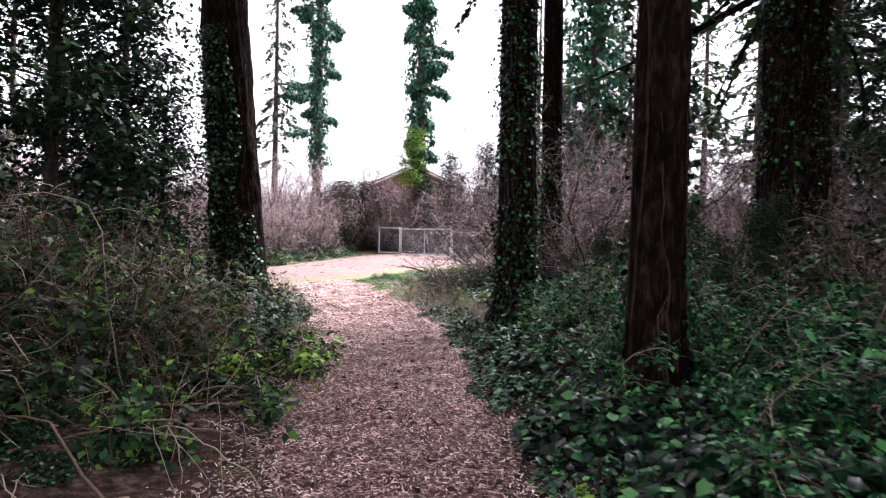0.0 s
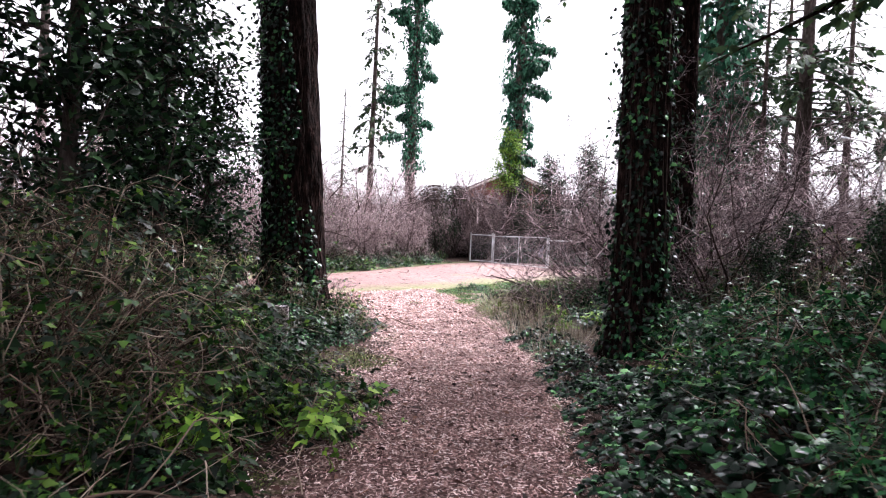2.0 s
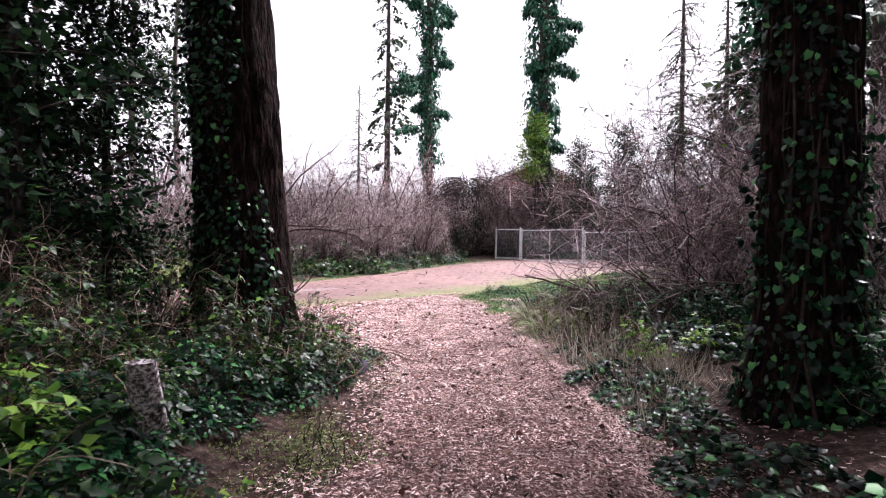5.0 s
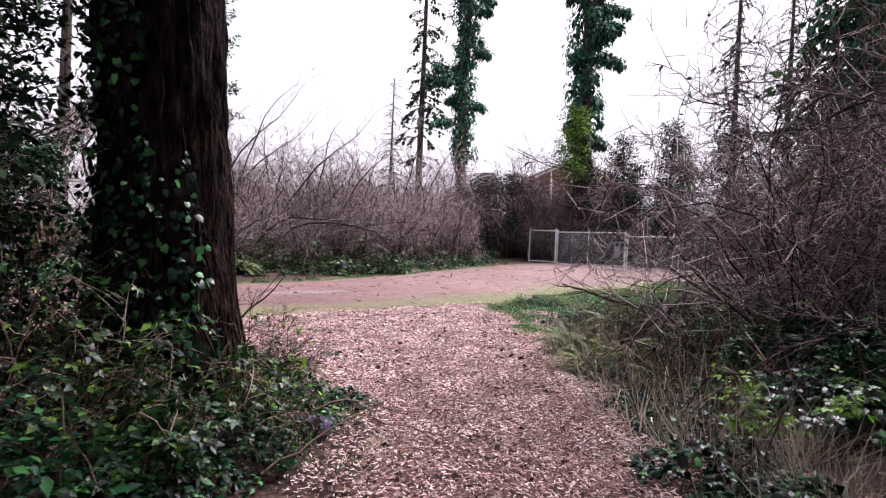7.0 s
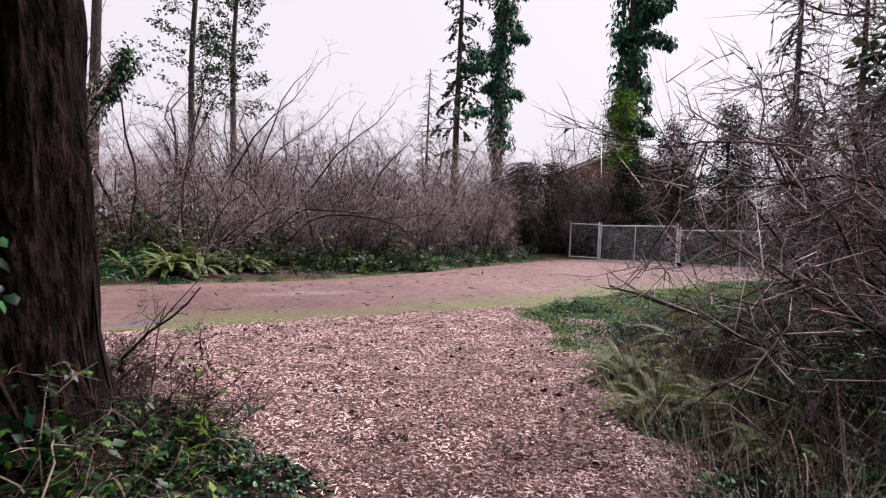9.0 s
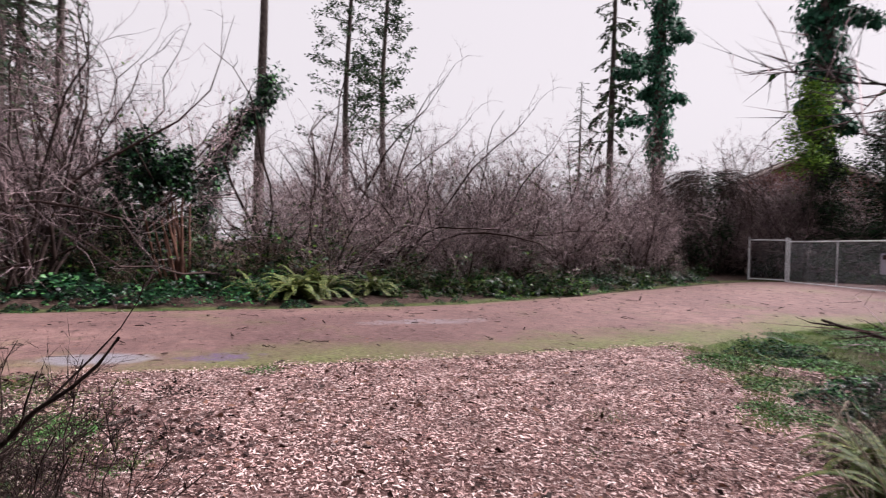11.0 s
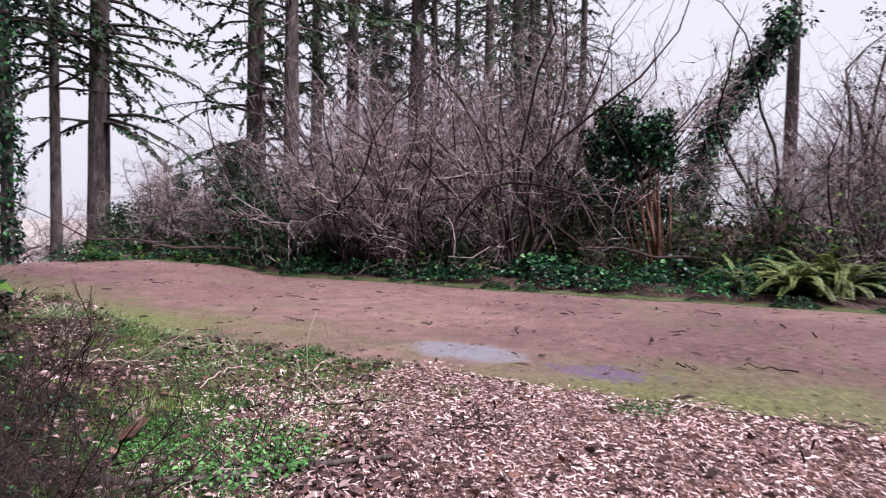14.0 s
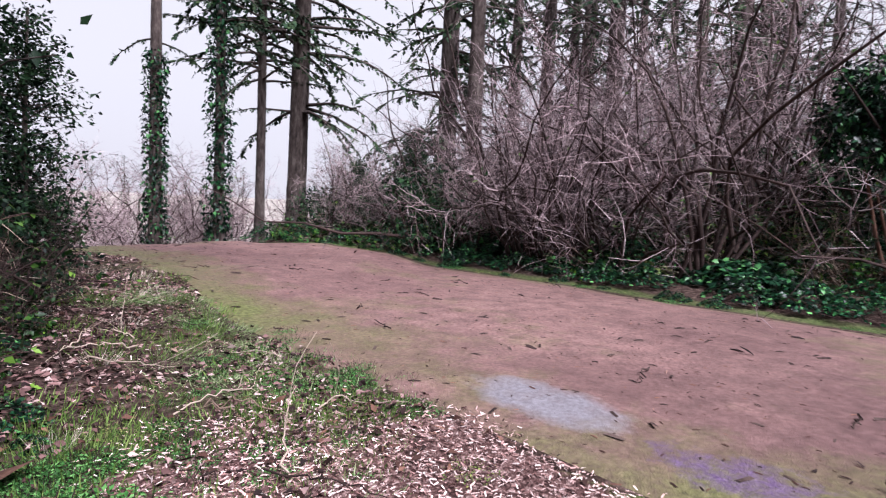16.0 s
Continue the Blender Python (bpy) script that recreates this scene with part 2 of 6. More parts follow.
overlay(ROAD, [(.3, (.05, .024, .023)), (.55, (.095, .048, .046)), (.8, (.15, .085, .082))], "damp", 1.1, 0.8)
overlay(ROAD, [(.3, (.045, .05, .016)), (.55, (.105, .11, .036)), (.8, (.19, .18, .08))], "moss", 2.4, 0.7)
overlay(ROAD, [(.3, (.13, .115, .13)), (.55, (.19, .175, .195)), (.8, (.26, .245, .27))], "bare", 3.5, 0.45, rough=0.4)
overlay(ROAD, [(.3, (.055, .03, .075)), (.55, (.10, .06, .125)), (.8, (.16, .11, .19))], "violet", 6.0, 0.25)
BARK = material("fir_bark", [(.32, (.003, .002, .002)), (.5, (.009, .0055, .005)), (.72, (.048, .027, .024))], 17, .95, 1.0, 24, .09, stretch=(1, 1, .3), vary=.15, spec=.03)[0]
BARK_GREY = material("grey_bark", [(.3, (.02, .015, .014)), (.5, (.06, .046, .042)), (.72, (.13, .108, .10))], 11, .95, .8, 20, .03, stretch=(1, 1, .3), vary=.25, spec=.1)[0]
TWIG = material("bare_twigs", [(.1, (.012, .007, .008)), (.45, (.09, .061, .066)), (.7, (.26, .19, .20)), (.92, (.50, .40, .41))], 3, .9, 0, island=.8, vary=.35, spec=.15)[0]
# lighter copy of the twigs above, with distance haze put into the colour
TWIG_HAZED = material("hazed_twigs", [(.1, (.05, .034, .035)), (.5, (.21, .15, .155)), (.9, (.53, .42, .43))], 3, .9, 0, island=.7, vary=.3, spec=.15)[0]
STEM = material("shrub_stems", [(.3, (.010, .006, .006)), (.55, (.035, .022, .02)), (.8, (.10, .07, .06))], 8, .9, .5, 25, island=.3, vary=.25, spec=.15)[0]
CANE = material("dry_canes", [(.1, (.02, .011, .008)), (.5, (.10, .062, .046)), (.8, (.27, .20, .16)), (1, (.5, .42, .35))], 3, .8, 0, island=.85, spec=.15)[0]
# ivy, bramble, salal: near-black stops hold undergrowth shade, top stops leaf highlights
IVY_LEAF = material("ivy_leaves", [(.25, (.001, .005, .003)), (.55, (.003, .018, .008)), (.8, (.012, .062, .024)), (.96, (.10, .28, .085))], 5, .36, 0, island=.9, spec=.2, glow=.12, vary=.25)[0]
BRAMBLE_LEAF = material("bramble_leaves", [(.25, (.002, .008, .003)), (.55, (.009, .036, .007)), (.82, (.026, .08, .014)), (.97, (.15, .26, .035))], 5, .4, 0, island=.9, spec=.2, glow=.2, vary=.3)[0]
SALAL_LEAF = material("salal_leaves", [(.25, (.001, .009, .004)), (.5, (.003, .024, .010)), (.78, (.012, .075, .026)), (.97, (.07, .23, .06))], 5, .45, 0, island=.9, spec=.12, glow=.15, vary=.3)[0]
BANK_LEAF = material("bank_leaves", [(.2, (.002, .012, .005)), (.5, (.007, .045, .016)), (.8, (.028, .13, .042)), (.98, (.12, .32, .08))], 5, .5, 0, island=.9, spec=.12, glow=.15, vary=.25)[0]
HOLLY_LEAF = material("evergreen_leaves", [(.15, (.003, .007, .005)), (.5, (.008, .022, .011)), (.9, (.03, .07, .025))], 5, .5, 0, island=.8, spec=.1, glow=.15, vary=.15)[0]
NEEDLE = material("fir_needles", [(.1, (.008, .020, .011)), (.5, (.020, .045, .022)), (.9, (.055, .09, .035))], 3, .75, 0, island=.7, spec=.2, glow=.15, vary=.3)[0]
FERN_LEAF = material("fern_fronds", [(.1, (.03, .05, .012)), (.45, (.08, .12, .03)), (.75, (.19, .21, .06)), (.95, (.34, .25, .11))], 4, .6, 0, island=.6, glow=.2, vary=.25)[0]
GRASS = material("grass_blades", [(.1, (.04, .075, .014)), (.5, (.09, .17, .03)), (.9, (.19, .26, .07))], 3, .65, 0, island=.8, glow=.25, vary=.2)[0]
STRAW = material("dry_grass", [(.1, (.18, .14, .10)), (.5, (.42, .36, .285)), (.9, (.62, .56, .48))], 3, .8, 0, island=.85, glow=.15)[0]
PALE_GRASS = material("pale_grass", [(.1, (.06, .10, .03)), (.5, (.16, .23, .085)), (.9, (.34, .38, .22))], 3, .7, 0, island=.85, glow=.2)[0]
WEED_LEAF = material("weed_leaves", [(.15, (.015, .05, .012)), (.5, (.045, .15, .032)), (.9, (.15, .32, .10))], 5, .5, 0, island=.85, spec=.2, glow=.25, vary=.2)[0]
BRIGHT_LEAF = material("young_leaves", [(.15, (.03, .07, .008)), (.5, (.09, .21, .022)), (.9, (.26, .42, .06))], 5, .5, 0, island=.85, spec=.25, glow=.3, vary=.2)[0]
# brighter ivy for trees beyond the road; the haze's lift is in its colour
FAR_IVY = material("hazed_ivy", [(.15, (.002, .020, .011)), (.5, (.012, .075, .042)), (.9, (.05, .18, .10))], 5, .6, 0, island=.85, spec=.2, glow=.2)[0]
PALE_CANE = material("bleached_canes", [(.1, (.16, .11, .085)), (.5, (.34, .26, .21)), (.9, (.55, .46, .39))], 3, .8, 0, island=.6, spec=.15)[0]
WIRE = material("chain_link_wire", [(.3, (.12, .125, .135)), (.7, (.2, .205, .215))], 20, .6, 0, metal=.3)[0]
PLATE = material("dull_plate", [(.3, (.26, .25, .31)), (.7, (.36, .35, .42))], 20, .6, .1, metal=.1, spec=.3)[0]
STEEL = material("galvanised_steel", [(.3, (.62, .63, .66)), (.7, (.8, .81, .84))], 20, .5, .1, metal=.15, spec=.5)[0]

# ---- plan: road edges, path edges, heights ----
NEAR_Y = [-60, -10, 0, 3, 6.4, 9, 11.4, 12.9, 14, 15.4, 16.5, 17.6, 20, 22, 26.7, 30, 36, 60]
NEAR_X = [-45, -20, -16.4, -15.2, -13.8, -12.1, -10.1, -9.0, -8.3, -7.3, -6.5, -5.8, -4.3, -3.0, -1.2, 1.2, 5.5, 26]
FAR_Y = [-60, -10, 0, 5, 7.9, 10.2, 12.8, 15.3, 17.2, 19.5, 21, 24, 32, 38, 42, 46, 60]
FAR_X = [-50, -25, -20.5, -19, -18.6, -18.2, -17.1, -15.6, -14.2, -12.4, -11.1, -9.0, -6.6, -4.9, -3.2, 0, 12]
LEFT_Y = [-20, 0, 3.6, 5, 8.7, 10, 11.8, 12.8, 13.3]
LEFT_X = [-0.9, -0.85, -1.0, -1.3, -1.8, -1.9, -2.2, -2.5, -3.4]
RIGHT_Y = [-20, 0, 3.6, 5.8, 8.7, 10, 11.8, 13, 14.7, 15.8, 17.7, 19.5, 20.5, 21.6]
RIGHT_X = [0.55, 0.5, 0.45, 0.32, 0.15, -0.05, -0.3, -0.6, -1.1, -1.42, -1.6, -1.8, -2.5, -3.5]


def near_edge(y):
    return np.interp(y, NEAR_Y, NEAR_X)


def far_edge(y):
    return np.interp(y, FAR_Y, FAR_X)


def left_edge(y):
    return np.interp(y, LEFT_Y, LEFT_X)


def right_edge(y):
    return np.interp(y, RIGHT_Y, RIGHT_X)


def chip_inside(x, y):
    """Metres inside the wood chips (path and the apron before the road)."""
    path = np.minimum(x - left_edge(np.minimum(y, 13.3)), right_edge(y) - x)
    path = np.where(y > 13.3, -1, path)
    apron = np.minimum(np.minimum(right_edge(y) - x, x - near_edge(y)), np.minimum(y - (13.2 + 0.12 * (-3.4 - x)), x + 7.6))
    return np.maximum(path, np.where(y > 12.5, apron, -1))


def ground_z(x, y):
    x, y = np.asarray(x, float), np.asarray(y, float)
    z = -0.15 * smooth(0, 13, y) - 0.13 * smooth(8, 15, -x) + 0.36 * smooth(22, 41, y) + 0.5 * smooth(45, 70, y)
    z = z - 2.2 * smooth(19.5, 34, -x) * smooth(16, 4, y)
    crest = 6.4 + .34 * (-13.8 - x) - y
    z = z - 2.4 * smooth(-1.5, 15, crest) * smooth(-10, -13, x)
    bank_l = smooth(0.3, 1.6, left_edge(y) - x) * smooth(12.8, 10.5, y)
    bank_r = smooth(0.3, 1.8, x - right_edge(y)) * smooth(20, 14, y)
    z = z + 0.22 * (bank_l + bank_r) + 0.035 * (bank_l + bank_r + 0.3) * lattice(x * 1.3, y * 1.3, 3)
    z = z + 0.12 * smooth(0.2, 2.0, far_edge(y) - x) + 0.08 * lattice(x * .35, y * .35, 5) * smooth(0.3, 2.5, far_edge(y) - x)
    return z


def gz(x, y):
    return float(ground_z(np.array([x]), np.array([y]))[0])


def grid_mesh(name, xs, ys, z_of, mat, keep=None, attributes=None, lift=0.0, kind="structure", label="", category=""):
    X, Y = np.meshgrid(xs, ys, indexing="ij")
    Zs = z_of(X, Y) + lift
    i = np.arange(X.size).reshape(X.shape)
    f = np.stack([i[:-1, :-1], i[1:, :-1], i[1:, 1:], i[:-1, 1:]], -1).reshape(-1, 4)
    if keep is not None:
        cx, cy = (X[:-1, :-1] + X[1:, 1:]) / 2, (Y[:-1, :-1] + Y[1:, 1:]) / 2
        f = f[keep(cx, cy).reshape(-1)]
    used, inverse = np.unique(f, return_inverse=True)
    f = inverse.reshape(-1, 4)
    v = np.stack([X, Y, Zs], -1).reshape(-1, 3)[used]
    ob = part(name, Heap().add(v, f), mat, shade=True)
    for key, fn in (attributes or {}).items():
        ob.data.attributes.new(key, "FLOAT", "POINT").data.foreach_set("value", np.asarray(fn(v[:, 0], v[:, 1]), np.float32))
    return tagged(ob, label, category, "", kind)


def grass_amount(x, y):
    verge = smooth(3.2, 0.2, x - near_edge(y)) * smooth(19, 22, y)                      # verge towards the gate
    patch = smooth(2.6, 0.2, x - near_edge(y)) * smooth(14.4, 13.2, y) * smooth(2, 6, y)  # left of the chips
    left = smooth(1.5, 0.6, np.hypot((x + 5.9) / 1.5, (y - 13.4) / .8))
    behind = smooth(-0.1, .3, far_edge(y) - x) * smooth(1.0, .4, far_edge(y) - x) * .8
    field = .15 * smooth(34, 50, -x) * smooth(14, 4, y)
    near = smooth(-.4, .0, x - near_edge(y))
    return np.maximum.reduce([verge * .7 * near, patch * .32 * near, left * .4, behind * .8, field])


xs = np.concatenate([[-900, -400, -200, -120, -80, -60, -48, -40, -35, -32], np.arange(-30, 12.01, .22), [13, 15, 18, 22, 28, 36, 50, 80, 140, 300, 900]])
ys = np.concatenate([[-900, -300, -120, -60, -35, -22, -15, -10, -7, -5], np.arange(-4, 46.01, .25), [47, 49, 52, 56, 62, 70, 85, 110, 160, 300, 900]])
grid_mesh("ground", xs, ys, ground_z, GROUND[0], attributes={"grass": grass_amount, "far_mist": lambda x, y: .8 * smooth(30, 44, -x) * smooth(14, 4, y)}, label="dark forest soil with leaf litter and thin grass", category="ground")
grid_mesh("path", np.arange(-8, 1.0, .07), np.arange(-4, 22.2, .07), ground_z, CHIPS[0], lift=.012,
          keep=lambda x, y: chip_inside(x, y) > -.06 + .1 * lattice(x * 2.3, y * 2.3, 9),
          attributes={"grass": lambda x, y: np.clip(.35 - chip_inside(x, y) * 1.2, 0, .35) + .0 * x}, label="trodden path and apron of reddish wood chips", category="path")


def road_strip():
    y = np.concatenate([np.arange(-60, -4, 2.0), np.arange(-4, 44, .25)])
    s = np.linspace(0, 1, 41)
    Y, S = np.meshgrid(y, s, indexing="ij")
    X = near_edge(Y) + (far_edge(Y) - near_edge(Y)) * S
    X = X + .12 * lattice(Y * 1.1, S * 3, 2) * (np.abs(S - .5) * 2) ** 6
    Z = ground_z(X, Y) + .018 + .05 * (1 - (2 * S - 1) ** 2)
    Z[:, 0] -= .03
    Z[:, -1] -= .03
    i = np.arange(Y.size).reshape(Y.shape)
    f = np.stack([i[:-1, :-1], i[:-1, 1:], i[1:, 1:], i[1:, :-1]], -1).reshape(-1, 4)
    ob = part("road", Heap().add(np.stack([X, Y, Z], -1), f), ROAD[0], shade=True)
    w = (X - far_edge(Y)).ravel()
    d = (X - near_edge(Y)).ravel()
    yy, xx = Y.ravel(), X.ravel()
    moss = .54 * smooth(-2.4, -.2, d) + .32 * lattice(xx * .6, yy * .6, 4) + .12 * lattice(xx * 2.1, yy * 2.1, 14)
    moss = np.maximum(moss, .5 * smooth(.7, .1, w))
    bare = .72 * smooth(1.3, .55, np.hypot(((xx + 8.22) * .55 + (yy - 15.3) * .83) / .7, ((xx + 8.22) * .83 - (yy - 15.3) * .55) / .36))
    violet = .53 * smooth(1.3, .3, np.hypot(((xx + 7.4) * .55 + (yy - 16.3) * .83) / .75, ((xx + 7.4) * .83 - (yy - 16.3) * .55) / .4))
    bare = np.maximum(bare, .42 * smooth(1.3, .2, np.hypot(((xx + 7.4) * .5 + (yy - 20.6) * .86) / 2.2, ((xx + 7.4) * .86 - (yy - 20.6) * .5) / .6)))
    damp = .46 + .16 * smooth(3.2, 1.0, np.hypot(xx + 7.2, yy - 18.2)) + .32 * lattice(xx * .28 + 3, yy * .28, 61) + .2 * lattice(xx * .9, yy * .9, 62)
    for key, a in (("moss", moss), ("bare", bare), ("damp", damp), ("violet", violet)):
        ob.data.attributes.new(key, "FLOAT", "POINT").data.foreach_set("value", a.astype(np.float32))
    return tagged(ob, "wide unpaved road of packed reddish dirt", "road", "", "structure")


road_strip()


# ---- kinds of plants ----
def trunk_heap(height, r0, r1, lean=(0, 0), sides=40, rings=90, rough=0.05, flare=0.5, bend=0.0):
    knee = min(3, height / 2)
    z = np.concatenate([np.linspace(-.25, knee, rings // 2, endpoint=False), np.linspace(knee, height, rings - rings // 2)])
    a = np.linspace(0, 2 * np.pi, sides, endpoint=False)
    Zg, A = np.meshgrid(z, a, indexing="ij")
    s = np.clip(Zg / height, 0, 1)
    r = r0 * (1 - s) + r1 * s + r0 * flare * np.exp(-np.maximum(Zg, 0) / .45) * (1 + .35 * np.cos(3 * A + 1) + .2 * np.cos(5 * A))
    ridge = np.abs(lattice(np.cos(A) * sides / 9 + 40, np.sin(A) * sides / 9 + Zg * .9, 7)) + .5 * lattice(A * sides / 7, Zg * 3, 8)
    r = r * (1 + rough * ridge + .03 * lattice(np.cos(A) * 1.2 + 9, Zg * .8 + np.sin(A), 6))
    X = r * np.cos(A) + lean[0] * Zg + bend * np.sin(Zg * .35)
    Y = r * np.sin(A) + lean[1] * Zg
    i = np.arange(Zg.size).reshape(Zg.shape)
    j = np.roll(i, -1, 1)
    f = np.stack([i[:-1], j[:-1], j[1:], i[1:]], -1).reshape(-1, 4)
    return Heap().add(np.stack([X, Y, Zg], -1), f)


def trunk_ivy(n, height, r0, r1, lean=(0, 0), z0=0.0, z1=4.0, face=None, size=(.04, .08), thick=.06, template=IVY, fade=True, dense=False):
    """Ivy leaves hanging on a trunk; face: the side, in degrees, and half width that they cover."""
    z = z0 + (z1 - z0) * rng.random(n) ** (1.4 if fade else 1.0)
    a = rng.uniform(0, 2 * np.pi, n) if face is None else radians(face[0]) + radians(face[1]) * rng.uniform(-1, 1, n) * (1 - .5 * (z - z0) / (z1 - z0))
    patch = lattice(a * 2.2 + 5, z * 1.3, 12) > -.62
    z, a = z[patch], a[patch]
    s = z / height
    r = r0 * (1 - s) + r1 * s + r0 * .5 * np.exp(-z / .45) + (2 * thick * rng.random(len(z)) ** .7 * (1 + .5 * lattice(a * 1.5, z * .7, 18)) if dense else rng.exponential(thick, len(z))) + .01
    out = np.stack([np.cos(a), np.sin(a), 0 * a], -1)
    pos = np.stack([r * np.cos(a) + lean[0] * z, r * np.sin(a) + lean[1] * z, z], -1)
    down = np.array([0, 0, -1.0]) + .65 * rng.normal(size=out.shape) + .35 * out
    return Heap().add(*scatter(template, pos, down, out + .6 * rng.normal(size=out.shape) + np.array([0, 0, .4]), rng.uniform(*size, len(z))))


def vine_heap(n, height, r0, r1, lean=(0, 0), z1=5.0):
    k = 14
    z = np.linspace(0, 1, k)[None] * rng.uniform(.4, 1, (n, 1)) * z1
    a = rng.uniform(0, 6.28, (n, 1)) + .25 * np.cumsum(rng.normal(size=(n, k)), 1) * .5
    r = r0 * (1 - z / height) + r1 * z / height + r0 * .5 * np.exp(-z / .45) + .012
    P = np.stack([r * np.cos(a) + lean[0] * z, r * np.sin(a) + lean[1] * z, z], -1)
    return Heap().add(*tubes(P, taper(n, k, rng.uniform(.008, .018, n), .004), 4))


def bough_heap(z0, z1, count, length, r_trunk, droop=-.12, sprays=13, size=.55, lean=(0, 0), power=1.0, fill=1.0, gap=None):
    """Conifer boughs round a stem between two heights: returns limbs and needles."""
    u = np.sort(rng.random(count))
    if gap:
        u = u[lattice(u * gap, u * 0 + 3.3, 21) > -.25]
    n = len(u)
    z = z0 + (z1 - z0) * u
    a = rng.uniform(0, 2 * np.pi, n)
    L = length * np.clip(1 - u * fill, .12, 1) ** power * rng.uniform(.55, 1.15, n)
    start = np.stack([lean[0] * z, lean[1] * z, z], -1)
    d = np.stack([np.cos(a), np.sin(a), rng.uniform(-.15, .35, n)], -1)
    P = grow(start, d, L, 7, .1, droop)
    limbs = Heap().add(*tubes(P, taper(n, 7, .012 + .014 * L, .004), 4))
    at, dd, s = spawn(P, sprays, .18, 1.0, .55)
    up = np.array([0, 0, 1.0]) + .3 * rng.normal(size=at.shape)
    dd[:, 2] -= .25
    needles = Heap().add(*scatter(SPRAY, at, dd, up, size * rng.uniform(.5, 1.2, len(at)) * np.repeat(np.clip(L / length, .45, 1), sprays)))
    return limbs, needles


def conifer(at, height, r, crown0, length, count, label, rz=0, droop=-.12, ivy=0, ivy_top=6.0, ivy_wide=.3, ivy_size=(.14, .3), sprays=13, size=.55, lean=(0, 0), fill=1.0, gap=None, group="", name="conifer_tree", bark=None, power=1.0, ivy_mat=None):
    t = thing(name, label, "tree", group, at=(*at, gz(*at)), rz=rz)
    part("trunk", trunk_heap(height, r, r * .18, lean, 14, 40, .06), bark or BARK_GREY, t, shade=True)
    limbs, needles = bough_heap(crown0, height, count, length, r, droop, sprays, size, lean, power, fill, gap)
    part("bough_mass", limbs, bark or BARK_GREY, t)
    part("crown", needles, NEEDLE, t)
    if ivy:
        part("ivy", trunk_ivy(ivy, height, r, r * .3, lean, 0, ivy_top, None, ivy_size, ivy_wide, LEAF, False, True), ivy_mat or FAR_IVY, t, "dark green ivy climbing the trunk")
    return t


def bare_shrub(at, height, stems, label, spread=.55, base=.5, per=11, per2=9, lift=.02, rz=0, lean=(0, 0), twig=.55, leaves=0, group="bare shrubs along the road", name="bare_shrub", twig_mat=None, thin=1.15, keep=2):
    t = thing(name, label, "shrub", group, at=(*at, gz(*at)), rz=rz)
    a = rng.uniform(0, 6.28, stems)
    rr = base * np.sqrt(rng.random(stems))
    start = np.stack([rr * np.cos(a), rr * np.sin(a), -.1 + 0 * a], -1)
    d = np.stack([spread * np.cos(a) * rng.uniform(.2, 1.2, stems) + lean[0], spread * np.sin(a) * rng.uniform(.2, 1.2, stems) + lean[1], 1 + 0 * a], -1)
    L = height * rng.uniform(.6, 1.15, stems)
    P = grow(start, d, L, 10, .25, lift)
    for q in range(stems):
        part("stem", Heap().add(*tubes(P[q:q + 1], taper(1, 10, thin * (.008 + .006 * L[q]), .005 * thin), 5)), STEM, t, shade=True)
    s1, d1, f1 = spawn(P, per, .15, 1.0, .75)
    L1 = height * .3 * rng.uniform(.4, 1.1, len(s1)) * (1.25 - .6 * f1)
    P1 = grow(s1, d1, L1, 5, .24, .0)
    s2, d2, f2 = spawn(P1, per2, .1, 1.0, .85)
    L2 = twig * rng.uniform(.4, 1.2, len(s2))
    P2 = grow(s2, d2, L2, 2, .2, .05)
    s3, d3, _ = spawn(P2, 3, .15, .95, .9)
    P3 = grow(s3, d3, L2.repeat(3) * .6, 2, .2, .05)
    P3 = P3[(np.arange(len(P3)) // 3) % 5 < keep]
    P2 = P2[np.arange(len(P2)) % 5 < keep]
    f = min(1, .15 + height / 5)
    hp = Heap().add(*tubes(P1, taper(len(P1), 5, .009 * f, .003 * f), 3)).add(*spikes(P2, .0055 * f)).add(*slivers(P3, .004 * f))
    part("twig_mass", hp, twig_mat or TWIG, t)
    if leaves:
        pos, dd, _ = spawn(P1, leaves, .1, 1, 1.0)
        part("foliage", Heap().add(*scatter(LEAF, pos, dd, sphere_dirs(len(pos)) + np.array([0, 0, 1]), rng.uniform(.05, .1, len(pos)))), BRAMBLE_LEAF, t)
    return t


